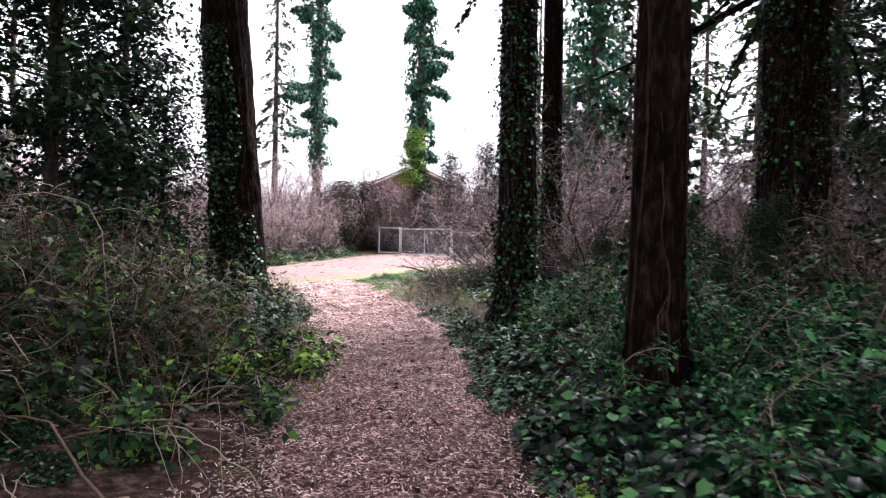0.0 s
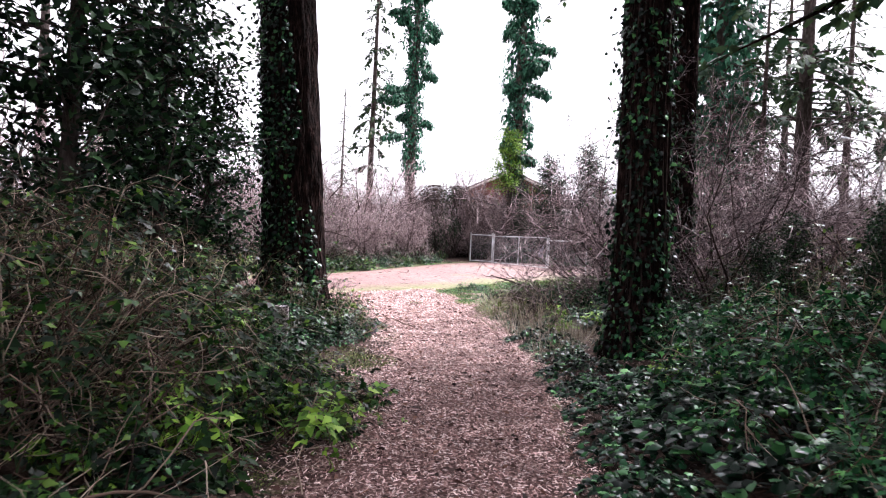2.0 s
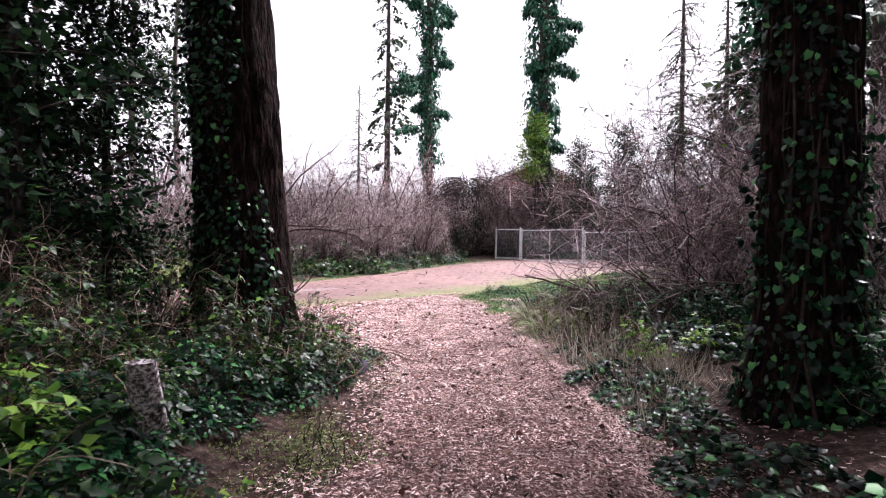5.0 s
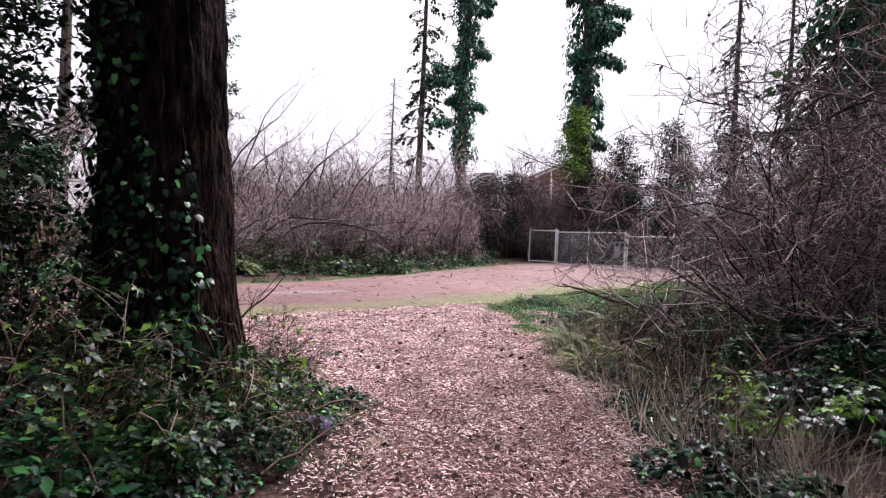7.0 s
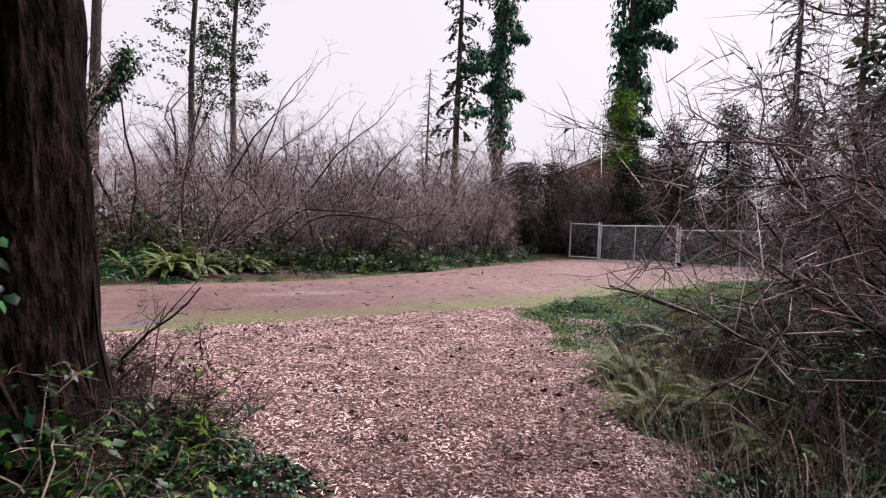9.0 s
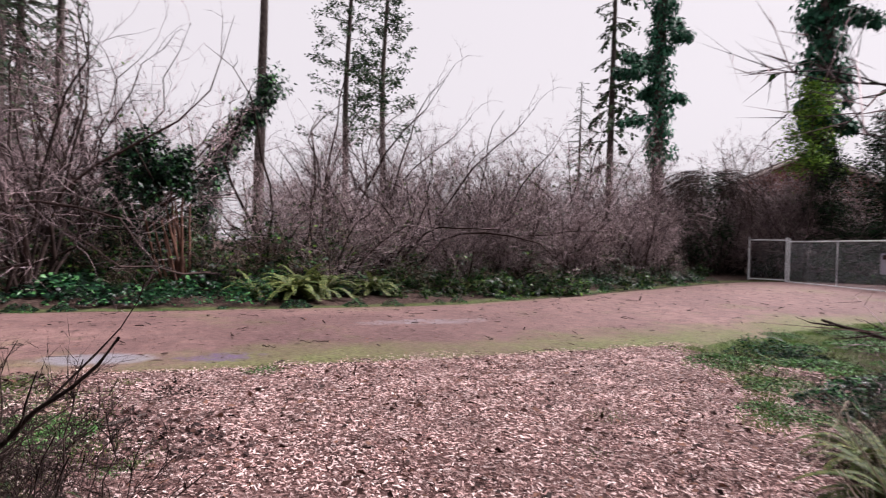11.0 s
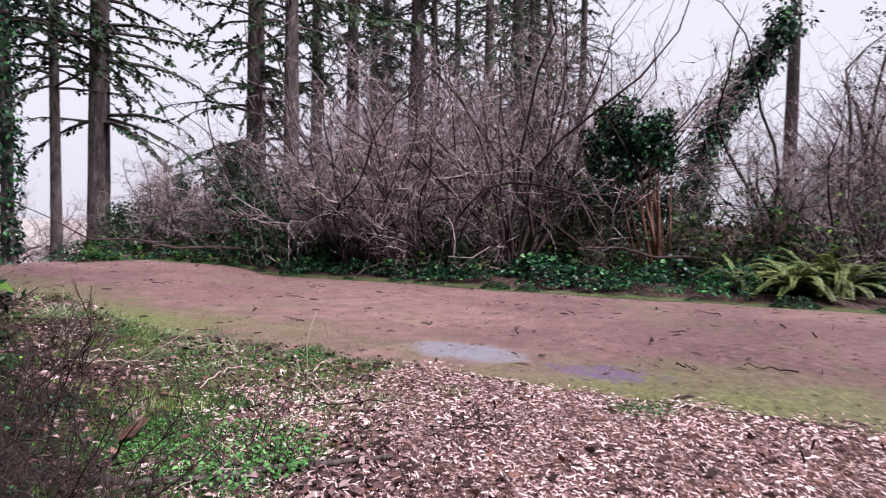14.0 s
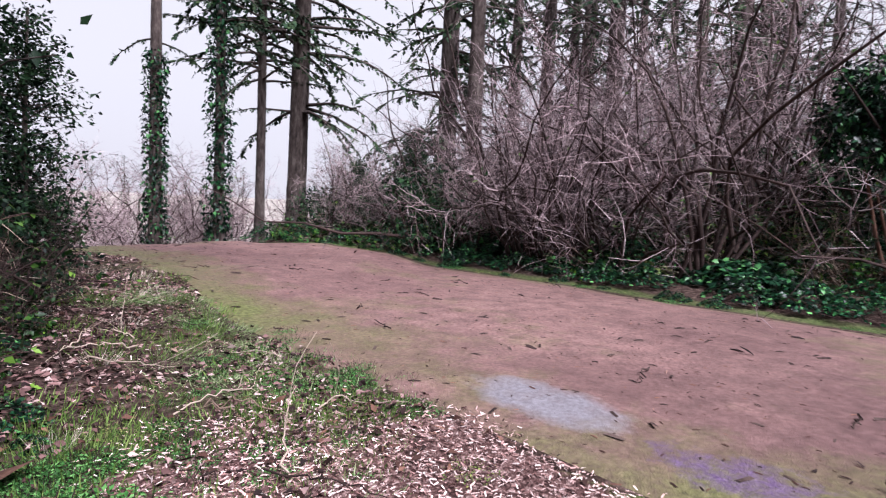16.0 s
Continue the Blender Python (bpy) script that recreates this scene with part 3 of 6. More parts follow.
def bramble(at, width, height, n_canes, n_leaves, label, rz=0, leaf_mat=None, size=(.05, .1), group="brambles beside the path", dry=.5, name="bramble_bush"):
    """A mound of arching canes with leaves held along them."""
    t = thing(name, label, "bush", group, at=(*at, gz(*at)), rz=rz)
    a = rng.uniform(0, 6.28, n_canes)
    rr = width * .35 * np.sqrt(rng.random(n_canes))
    start = np.stack([rr * np.cos(a), rr * np.sin(a), -.05 + 0 * a], -1)
    d = np.stack([.75 * np.cos(a) + .3 * rng.normal(size=n_canes), .75 * np.sin(a) + .3 * rng.normal(size=n_canes), 1.1 + 0 * a], -1)
    L = (height + width * .5) * rng.uniform(.6, 1.25, n_canes)
    P = grow(start, d, L, 8, .15, -.21)
    q = np.sqrt((P[..., 0] ** 2 + P[..., 1] ** 2) / (width * .55) ** 2 + (P[..., 2] / height) ** 2)
    P = P / np.maximum(1, q ** .85)[..., None]
    P[..., 2] = np.maximum(P[..., 2], .03)
    hp = Heap().add(*tubes(P, taper(n_canes, 8, .007, .003), 3))
    s1, d1, _ = spawn(P, 4, .3, 1, .8)
    P1 = grow(s1, d1, .28 * rng.uniform(.4, 1.4, len(s1)), 3, .35, -.04)
    hp.add(*tubes(P1, taper(len(P1), 3, .004, .002), 3))
    part("cane_tangle", hp, CANE, t, "tangle of dry brown canes")
    pos, dd, _ = spawn(np.concatenate([P[:, 1::3][:, :3], P1], 0), max(1, n_leaves // (len(P) + len(P1))) + 1, .2, 1, 1.2)
    hole = lattice(pos[:, 0] * 2.6 + 11, pos[:, 1] * 2.6 + pos[:, 2] * 2.9, 19) > -.12
    pos, dd = pos[hole], dd[hole]
    pos = pos + .05 * rng.normal(size=pos.shape)
    pos[:, 2] = np.maximum(pos[:, 2], .03)
    up = np.array([0, 0, 1.0]) + .55 * rng.normal(size=pos.shape) + .4 * unit(pos)
    part("foliage", Heap().add(*scatter(TRIFOIL, pos, dd * np.array([1, 1, .4]) - np.array([0, 0, .25]), up, 1.25 * rng.uniform(*size, len(pos)))), leaf_mat or BRAMBLE_LEAF, t)
    return t


def ivy_mound(at, width, height, n, label, rz=0, mat=None, size=(.05, .1), template=IVY, group="ivy beside the path", name="ivy_mound"):
    """A low uneven mound of overlapping leaves on short stalks."""
    t = thing(name, label, "ground cover", group, at=(*at, gz(*at)), rz=rz)
    a, rr = rng.uniform(0, 6.28, n), np.sqrt(rng.random(n))
    x, y = width / 2 * rr * np.cos(a), width / 2 * rr * np.sin(a)
    hole = lattice(x * 4.2 + 3, y * 4.2 + 2 * rz, 16) > -.3
    a, rr, x, y = a[hole], rr[hole], x[hole], y[hole]
    n = len(x)
    top = height * (1 - rr ** 2.2) * (.75 + .45 * lattice(x * 3 + 7, y * 3 + rz, 15)) + .04
    z = top * (1 - .35 * rng.random(n) ** 2) + .03 * rng.random(n)
    pos = np.stack([x, y, z], -1)
    out = np.stack([np.cos(a), np.sin(a), 0 * a], -1)
    part("foliage", Heap().add(*scatter(template, pos, out * .8 + .7 * rng.normal(size=out.shape) * np.array([1, 1, .4]) - np.array([0, 0, .2]),
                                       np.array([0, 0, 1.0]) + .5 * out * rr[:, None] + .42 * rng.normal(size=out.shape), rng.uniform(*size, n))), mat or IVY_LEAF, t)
    m = n // 16
    P = grow(pos[:m] * np.array([.8, .8, .15]), out[:m] * .5 + .5 * rng.normal(size=(m, 3)) + np.array([0, 0, .9]), top[:m] * 1.1 + .08, 4, .2, 0)
    part("stalk_mass", Heap().add(*tubes(P, taper(m, 4, .004, .002), 3)), STEM, t)
    return t


def sword_fern(at, reach, fronds, label, rz=0, group="ferns beside the road"):
    t = thing("sword_fern", label, "fern", group, at=(*at, gz(*at)), rz=rz)
    a = rng.uniform(0, 6.28, fronds)
    d = np.stack([np.cos(a), np.sin(a), rng.uniform(1.0, 2.6, fronds)], -1)
    P = grow(np.zeros((fronds, 3)), d, reach * rng.uniform(.7, 1.15, fronds), 22, .03, -.1)
    P[..., 2] = np.maximum(P[..., 2], .03)
    part("stalk_mass", Heap().add(*tubes(P, taper(fronds, 22, .005, .002), 3)), CANE, t)
    T = unit(np.gradient(P, axis=1))
    side = unit(np.cross(T, np.array([0, 0, 1.0]) + 0 * T))
    w = reach * .075 * np.sin(np.linspace(.35, 3.0, 22)) ** .7
    hp = Heap()
    for sgn in (1, -1):
        for half in (0, .5):
            Q = P + T * half * reach / 22
            X = sgn * side + .35 * T - np.array([0, 0, .12])
            hp.add(*scatter(LEAF, Q[:, 1:].reshape(-1, 3), X[:, 1:].reshape(-1, 3), np.cross(T, side)[:, 1:].reshape(-1, 3) * -1 + .15 * rng.normal(size=(fronds * 21, 3)), np.tile(w[1:], fronds)))
    part("frond_mass", hp, FERN_LEAF, t, "arching green and yellowing fronds")
    return t


def tuft(at, n, length, label, mat, rz=0, radius=.2, stand=1.0, group="grass tufts", name="grass_tuft", template=BLADE):
    t = thing(name, label, "grass", group, "stuff", (*at, gz(*at)), rz)
    a, rr = rng.uniform(0, 6.28, n), radius * np.sqrt(rng.random(n))
    pos = np.stack([rr * np.cos(a), rr * np.sin(a), 0 * a - .01], -1)
    d = np.stack([np.cos(a) * rng.uniform(.1, 1, n), np.sin(a) * rng.uniform(.1, 1, n), stand * rng.uniform(.5, 1.3, n)], -1)
    side = np.stack([np.cos(a), np.sin(a), 0 * a + .3], -1) + .4 * rng.normal(size=(n, 3))
    part("blade_mass", Heap().add(*scatter(template, pos, d, side, length * rng.uniform(.4, 1.2, n))), mat, t)
    return t


def leafy_tree(at, height, crown0, width, clumps, per, label, rz=0, mat=None, size=(.06, .12), trunk=.12, name="evergreen_tree", group=""):
    t = thing(name, label, "tree", group, at=(*at, gz(*at)), rz=rz)
    part("trunk", trunk_heap(height, trunk, trunk * .3, (0, 0), 12, 30, .06, .4, .15), BARK_GREY, t, shade=True)
    u = rng.random(clumps)
    a = rng.uniform(0, 6.28, clumps)
    z = crown0 + (height - crown0) * u
    L = width / 2 * (1 - .6 * u ** 1.6) * rng.uniform(.35, 1.1, clumps)
    start = np.stack([0 * z + .15 * np.sin(z * .35), 0 * z, z - .4], -1)
    P = grow(start, np.stack([np.cos(a), np.sin(a), .35 + 0 * a], -1), L, 6, .15, 0)
    part("bough_mass", Heap().add(*tubes(P, taper(clumps, 6, .022, .006), 4)), BARK_GREY, t)
    at2, dd, _ = spawn(P, per, .35, 1, 1.0)
    pos = at2 + .2 * rng.normal(size=at2.shape) * np.array([1, 1, .8])
    part("crown", Heap().add(*scatter(LEAF, pos, dd - np.array([0, 0, .3]), sphere_dirs(len(pos)) + np.array([0, 0, .8]), rng.uniform(*size, len(pos)))), mat or HOLLY_LEAF, t)
    return t

def ivied_tree(at, height, r, z0, width, limbs, reach, label):
    """A tall trunk under hanging clumps of ivy, with ivied side boughs."""
    t = thing("ivied_tree", label, "tree", at=(*at, gz(*at)))
    part("trunk", trunk_heap(height, r, r * .3, (0, 0), 14, 40, .06), BARK_GREY, t, shade=True)
    z = np.sort(rng.uniform(z0 + 2, height * .95, limbs))
    a = rng.uniform(0, 6.28, limbs)
    P = grow(np.stack([0 * z, 0 * z, z], -1), np.stack([np.cos(a), np.sin(a), .15 + 0 * a], -1), reach * rng.uniform(.35, 1, limbs), 7, .12, -.05)
    part("bough_mass", Heap().add(*tubes(P, taper(limbs, 7, .07, .015), 5)), BARK_GREY, t)
    n = 62
    zc = np.linspace(z0, height * .97, n)
    ac = np.cumsum(rng.uniform(1.2, 2.6, n))
    rc = width * rng.uniform(.25, .75, n) * np.clip((zc - z0) / 5 + .55, 0, 1)
    centres = [np.stack([rc * np.cos(ac), rc * np.sin(ac), zc], -1)]
    sizes = [width * rng.uniform(.4, .75, n) * np.clip((zc - z0) / 5 + .55, 0, 1)]
    for q in (3, 4, 5, 6):
        centres.append(P[:, q] - np.array([0, 0, .25]))
        sizes.append(rng.uniform(.3, .7, limbs) * (1.1 - .08 * q))
    hp = Heap()
    for c, w in zip(np.concatenate(centres), np.concatenate(sizes)):
        m = int(140 * w) + 30
        d = sphere_dirs(m)
        pos = c + d * rng.random((m, 1)) ** .45 * w * np.array([1, 1, 1.25])
        hp.add(*scatter(LEAF, pos, d * .5 - np.array([0, 0, .9]) + .3 * rng.normal(size=d.shape), d + np.array([0, 0, .4]), rng.uniform(.2, .42, m)))
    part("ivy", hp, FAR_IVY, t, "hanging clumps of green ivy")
    return t


# ---- large trees beside the path ----
def big_fir(at, height, r0, r1, lean, label, ivy, ivy_top, face=None, crown=9.0, boughs=130, rz=0, vines=14, thick=.05, extra=None):
    t = thing("fir_tree", label, "tree", "large firs beside the path", at=(*at, gz(*at)), rz=rz)
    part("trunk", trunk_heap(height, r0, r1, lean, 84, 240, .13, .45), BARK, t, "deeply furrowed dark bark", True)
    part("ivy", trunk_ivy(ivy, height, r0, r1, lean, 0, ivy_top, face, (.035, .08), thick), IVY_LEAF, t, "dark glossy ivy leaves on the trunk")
    part("vine_mass", vine_heap(vines, height, r0, r1, lean, ivy_top), STEM, t, "woody ivy stems")
    # crowns hang mostly above view; bough count doubled to shade the forest floor
    limbs, needles = bough_heap(crown, height, 2 * boughs, 5.8, r0, -.05, 28, .5, lean, .6, .7)
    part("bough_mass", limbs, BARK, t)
    part("crown", needles, NEEDLE, t, "high drooping boughs, thickened for shade")
    return t


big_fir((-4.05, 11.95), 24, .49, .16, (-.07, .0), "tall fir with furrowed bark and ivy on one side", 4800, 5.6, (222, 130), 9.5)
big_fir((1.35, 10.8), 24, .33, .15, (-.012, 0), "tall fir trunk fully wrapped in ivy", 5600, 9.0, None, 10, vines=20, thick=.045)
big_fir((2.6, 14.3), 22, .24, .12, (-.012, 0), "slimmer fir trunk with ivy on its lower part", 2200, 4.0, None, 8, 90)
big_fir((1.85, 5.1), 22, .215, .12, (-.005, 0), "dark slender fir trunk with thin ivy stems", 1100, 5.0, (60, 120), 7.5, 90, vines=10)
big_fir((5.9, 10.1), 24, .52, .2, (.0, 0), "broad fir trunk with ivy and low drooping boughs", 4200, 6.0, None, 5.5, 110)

# ---- trees beyond the road ----
conifer((-20, 70), 38, .42, 9, 3.2, 120, "slender bare-stemmed conifer with short sparse boughs", sprays=9, size=1.1, fill=.5, gap=18)
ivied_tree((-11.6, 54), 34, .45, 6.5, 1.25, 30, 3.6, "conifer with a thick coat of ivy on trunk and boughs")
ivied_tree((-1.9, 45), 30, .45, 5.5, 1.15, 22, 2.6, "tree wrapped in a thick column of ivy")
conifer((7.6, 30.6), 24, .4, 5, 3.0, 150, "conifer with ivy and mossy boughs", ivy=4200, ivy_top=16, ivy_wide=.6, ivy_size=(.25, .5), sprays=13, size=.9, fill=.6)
conifer((12.5, 34), 26, .45, 5, 4.5, 120, "tall dark conifer with open crown", sprays=13, size=1.0, fill=.6, gap=14)
conifer((-19.56, 3.4), 24, .19, 6, 2.4, 50, "tall ivy-clad tree at the bend of the road", ivy=1900, ivy_top=6, ivy_wide=.09, ivy_size=(.08, .18), ivy_mat=IVY_LEAF, sprays=46, size=.24, fill=.5, gap=12)
conifer((-20.3, 5.0), 24, .16, 4.5, 2.2, 90, "ivy-clad conifer at the bend of the road", ivy=5000, ivy_top=16, ivy_wide=.13, ivy_size=(.08, .2), ivy_mat=IVY_LEAF, sprays=46, size=.26, fill=.5, gap=16)
conifer((-21.8, 5.5), 22, .16, 3.4, 3.0, 220, "conifer with hanging boughs", sprays=46, size=.28, fill=.5, gap=16)
conifer((-22.9, 6.2), 28, .34, 4.5, 4.0, 260, "stout old fir with hanging boughs", lean=(.012, .02), sprays=46, size=.3, fill=.5, gap=18)
stock = [conifer((-24, 12), 24, .3, 4.5, 3.2, 150, "conifer at the edge of the wood", sprays=30, size=.36, fill=.6, gap=14, group="conifers of the wood"),
         conifer((-26, 16.5), 27, .34, 6, 3.4, 160, "conifer at the edge of the wood", sprays=30, size=.36, fill=.6, gap=18, group="conifers of the wood"),
         conifer((-28, 21), 25, .38, 3, 3.6, 210, "conifer with a dense dark crown", sprays=30, size=.38, fill=.75, group="conifers of the wood")]
# the last ten are added mostly out of view, to shade path and undergrowth
WOOD = [(-24.5, 19), (-30, 14), (-29, 10), (-33, 18), (-36, 12), (-33, 24), (-38, 20), (-42, 26), (-45, 16),
        (9, 58), (-28, 83), (-60, 30), (17, 58), (20, 46), (24, 36), (17, 27),
        (22, 24), (13, 20), (10, 15.5), (16, 11), (9.5, 5), (14, 3), (5, -7), (-4, -8), (-9, 2), (7.5, 2.5), (4.6, -2.5), (-6.5, -1.5), (6.2, 6.6), (-7.6, 4.2)]
for i, (x, y) in enumerate(WOOD):
    copy_thing(stock[i % 3], pose(x, y, gz(x, y), 0, 0, i * 67) @ Matrix.Scale(.8 + .1 * (i * 7 % 5), 4))

# ---- bare thickets along the far side of the road ----
shrubs = [bare_shrub((-18.2, 15.6), 5.2, 14, "leafless hazel shrub with arching grey stems", .7),
          bare_shrub((-19.4, 15.0), 4.6, 16, "leafless shrub with dense purplish twigs", .55, per=12, per2=10, twig_mat=TWIG_HAZED, keep=3),
          bare_shrub((-14.2, 25.5), 5.0, 13, "leafless shrub of dark leaning stems", .75, lean=(.3, .42)),
          bare_shrub((-10.5, 29.5), 4.2, 18, "dense leafless shrub with fine brown twigs", .6, per=12, per2=11, leaves=3, twig_mat=TWIG_HAZED, keep=3)]
def belt_scale(y):
    return float(np.interp(y, [6, 10, 13, 16, 20, 23, 32, 37, 44], [.8, .9, 1.0, 1.25, 1.35, 1.0, 1.1, 1.35, 1.4]))


for y in np.arange(8.5, 40, 2.0):
    for row, off in enumerate((2.3, 4.8, 8.2)):
        x, yy = float(far_edge(y)) - off - 1.2 * (rng.random() - .5), float(y + 1.5 * (rng.random() - .5))
        if yy > 37.5 and row < 2 or row < 2 and (17.6 < yy < 22.8) or row == 0 and 22 < yy < 25.5 or row == 2 and int(y / 2) % 2:
            continue
        s = (.7, 1.0, 1.12)[row] * (.8 + .4 * rng.random()) * belt_scale(yy)
        # past y 21 only the two shrubs whose twig colour carries haze
        copy_thing(shrubs[int(rng.integers(4)) if yy < 21 else (1, 3)[row % 2]], pose(x, yy, gz(x, yy), 0, 0, float(rng.uniform(0, 360))) @ Matrix.Scale(s, 4))
for x, y, s in ((-6, 46.5, 1.35), (-3.5, 48, 1.3), (-.5, 49, 1.3), (3, 47, 1.3), (6, 45, 1.2), (-8, 45, 1.3), (-1.5, 45.5, 1.0), (1.5, 44.5, 1.0), (8, 41, 1.1),
                (9, 36, 1.1), (6.5, 26, 1.0), (5, 22, 1.1), (3.8, 19.0, 1.0), (7.5, 19, 1.1), (10, 24, 1.1), (11, 29, 1), (5.4, 28, .9), (9, 14, .9), (7.2, 13.5, .8), (3.0, 24.5, .8), (3.6, 15.8, .8)):
    copy_thing(shrubs[(1, 3)[int(rng.integers(2))]], pose(x, y, gz(x, y), 0, 0, float(rng.uniform(0, 360))) @ Matrix.Scale(s, 4))

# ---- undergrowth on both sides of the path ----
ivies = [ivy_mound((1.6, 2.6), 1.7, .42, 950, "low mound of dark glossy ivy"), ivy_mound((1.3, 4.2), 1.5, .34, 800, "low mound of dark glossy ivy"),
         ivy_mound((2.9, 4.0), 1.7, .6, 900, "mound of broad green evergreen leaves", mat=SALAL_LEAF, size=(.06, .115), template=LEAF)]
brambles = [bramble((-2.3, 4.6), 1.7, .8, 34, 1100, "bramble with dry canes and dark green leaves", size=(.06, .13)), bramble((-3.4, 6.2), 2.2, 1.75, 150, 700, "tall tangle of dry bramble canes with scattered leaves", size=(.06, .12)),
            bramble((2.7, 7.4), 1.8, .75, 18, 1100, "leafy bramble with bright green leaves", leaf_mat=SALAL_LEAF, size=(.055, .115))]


def put(kind, x, y, s, rz=None):
    copy_thing(kind, pose(x, y, gz(x, y) - .03, 0, 0, float(rng.uniform(0, 360)) if rz is None else rz) @ Matrix.Scale(s, 4))


for y in np.arange(-1.5, 15.0, .85):
    r = float(right_edge(y))
    j = lambda k: k * (rng.random() - .5)
    put(ivies[int(rng.integers(2))], r + .55 + j(.3), y + j(.4), .62 + j(.2))
    if y < 9.5 or rng.random() < .4:
        put(ivies[int(rng.integers(3))], r + 1.45 + j(.4), y + j(.5), .95 + j(.3))
    if y < 10 or rng.random() < .4:
        put(ivies[2] if rng.random() < .6 else brambles[2], r + 2.5 + j(.5), y + j(.5), 1.0 + j(.3))
    put(brambles[2] if rng.random() < .5 else ivies[2], r + 3.7 + j(.6), y + j(.5), 1.15 + j(.3))
    if y > 3:
        put(brambles[int(rng.integers(3))], r + 5.2 + j(.8), y + j(.5), 1.2 + j(.4))
for y in np.arange(-1.5, 12.2, .85):
    l = float(left_edge(y))
    j = lambda k: k * (rng.random() - .5)
    if 7.3 < y < 10.4:
        l = l - .75
    if y > 4.6:
        put(ivies[int(rng.integers(2))], l - .75 + j(.3), y + j(.4), .5 + j(.2))
        put(brambles[0] if rng.random() < .6 else ivies[2], l - 1.3 + j(.4), y + j(.5), .75 + j(.2))
    if y < 11:
        put(brambles[0] if rng.random() < .6 else brambles[1], l - 2.2 - .5 * (y < 4.6) + j(.4), y + j(.5), .9 + j(.2))
    if y < 10.2:
        put(brambles[1], l - 3.2 + j(.4), y + j(.5), 1.1 + j(.25))
    if y < 9.2:
        put(brambles[1], l - 4.6 + j(.6), y + j(.5), 1.4 + j(.3))

holly = leafy_tree((-6.2, 9.2), 9, 1.6, 4.4, 150, 50, "dark broad-leaved evergreen tree", size=(.095, .19), group="evergreens beside the path")
# the two at x 5.4 and 6.6 are added to shade the right bank
for x, y, s in ((-5.5, 10.3, .8), (9, 10.5, 1.0), (11, 14, 1.1), (8.6, 5.8, .9), (12.5, 9.5, 1.2), (-7.5, 6.5, 1), (-8.8, 8.5, 1.1), (5.4, 3.4, .9), (6.6, 7.4, .8)):
    copy_thing(holly, pose(x, y, gz(x, y), 0, 0, x * 40) @ Matrix.Scale(s, 4))

# ---- gate ----
def rod(heap, a, b, r, sides=10):
    P = np.linspace(np.array(a, float), np.array(b, float), 2)[None]
    v, f = tubes(P, np.full((1, 2), r), sides)
    heap.add(v, f)
    return heap


def mesh_panel(a, b, z0, z1, step=.075):
    """Woven diamonds of wire between two posts."""
    a, b = np.array(a, float), np.array(b, float)
    L, H = float(np.linalg.norm((b - a)[:2])), z1 - z0
    d = (b - a) / L
    P = []
    for c in np.arange(-H, L, step):
        s0, s1 = max(c, 0), min(c + H, L)
        if s1 > s0:
            P.append([a + d * s0 + np.array([0, 0, z0 + s0 - c]), a + d * s1 + np.array([0, 0, z0 + s1 - c])])
            P.append([a + d * s0 + np.array([0, 0, z1 - s0 + c]), a + d * s1 + np.array([0, 0, z1 - s1 + c])])
    P = np.array(P)
    return Heap().add(*tubes(P, np.full(P.shape[:2], .0022), 3))


def gate_panel(name, a, b, label, category, brace=False, posts=(1, 1)):
    za, zb = gz(*a), gz(*b)
    z = min(za, zb)
    t = thing(name, label, category, "chain-link gate", at=(0, 0, 0))
    A, B = np.array([*a, 0.0]), np.array([*b, 0.0])
    for p, use in ((A, posts[0]), (B, posts[1])):
        if use:
            pole = part("post", rod(Heap(), p + [0, 0, z - .2], p + [0, 0, z + 1.9], .04), STEEL, t, shade=True)
            part("cap", rod(Heap(), p + [0, 0, z + 1.9], p + [0, 0, z + 1.94], .03), STEEL, pole)
    for zz in (z + .1, z + 1.8):
        part("rail", rod(Heap(), A + [0, 0, zz], B + [0, 0, zz], .028), STEEL, t, shade=True)
    if brace:
        m = (A + B) / 2
        part("upright", rod(Heap(), m + [0, 0, z + .1], m + [0, 0, z + 1.8], .022), STEEL, t)
    part("wire_mesh", mesh_panel(A, B, z + .12, z + 1.78), WIRE, t, "chain-link wire mesh")
    return t


gate_panel("fence_panel", (-4.45, 41.3), (-3.0, 41.0), "short galvanised chain-link fence panel", "fence")
first_leaf = gate_panel("gate", (-2.9, 40.95), (.45, 36.3), "closed galvanised chain-link gate leaf", "gate", True)


def plate(x, y, z, w, h, ux, uy):
    n = np.array([-uy, ux, 0]) * .012
    c = [np.array([ux * sx * w / 2, uy * sx * w / 2, sz * h / 2]) for sx, sz in ((-1, -.86), (-.82, -1), (.82, -1), (1, -.86), (1, .86), (.82, 1), (-.82, 1), (-1, .86))]
    v = np.array([np.array([x, y, z]) + q - n for q in c] + [np.array([x, y, z]) + q + n for q in c])
    return Heap().add(v, np.array([list(range(8)), list(range(15, 7, -1))])).add(v, np.array([(k, k + 8, (k + 1) % 8 + 8, (k + 1) % 8) for k in range(8)]))


sign = part("sign_plate", plate(.12, 36.72, gz(0, 37) + 1.0, .42, .72, .585, -.811), PLATE, first_leaf, "blank grey metal plate")
part("lock_hole", plate(.10, 36.69, gz(0, 37) + 1.22, .2, .16, .585, -.811), STEM, sign, "dark round hand hole")
gate_panel("gate", (.55, 36.15), (4.2, 30.2), "closed galvanised chain-link gate leaf", "gate", True, (1, 1))

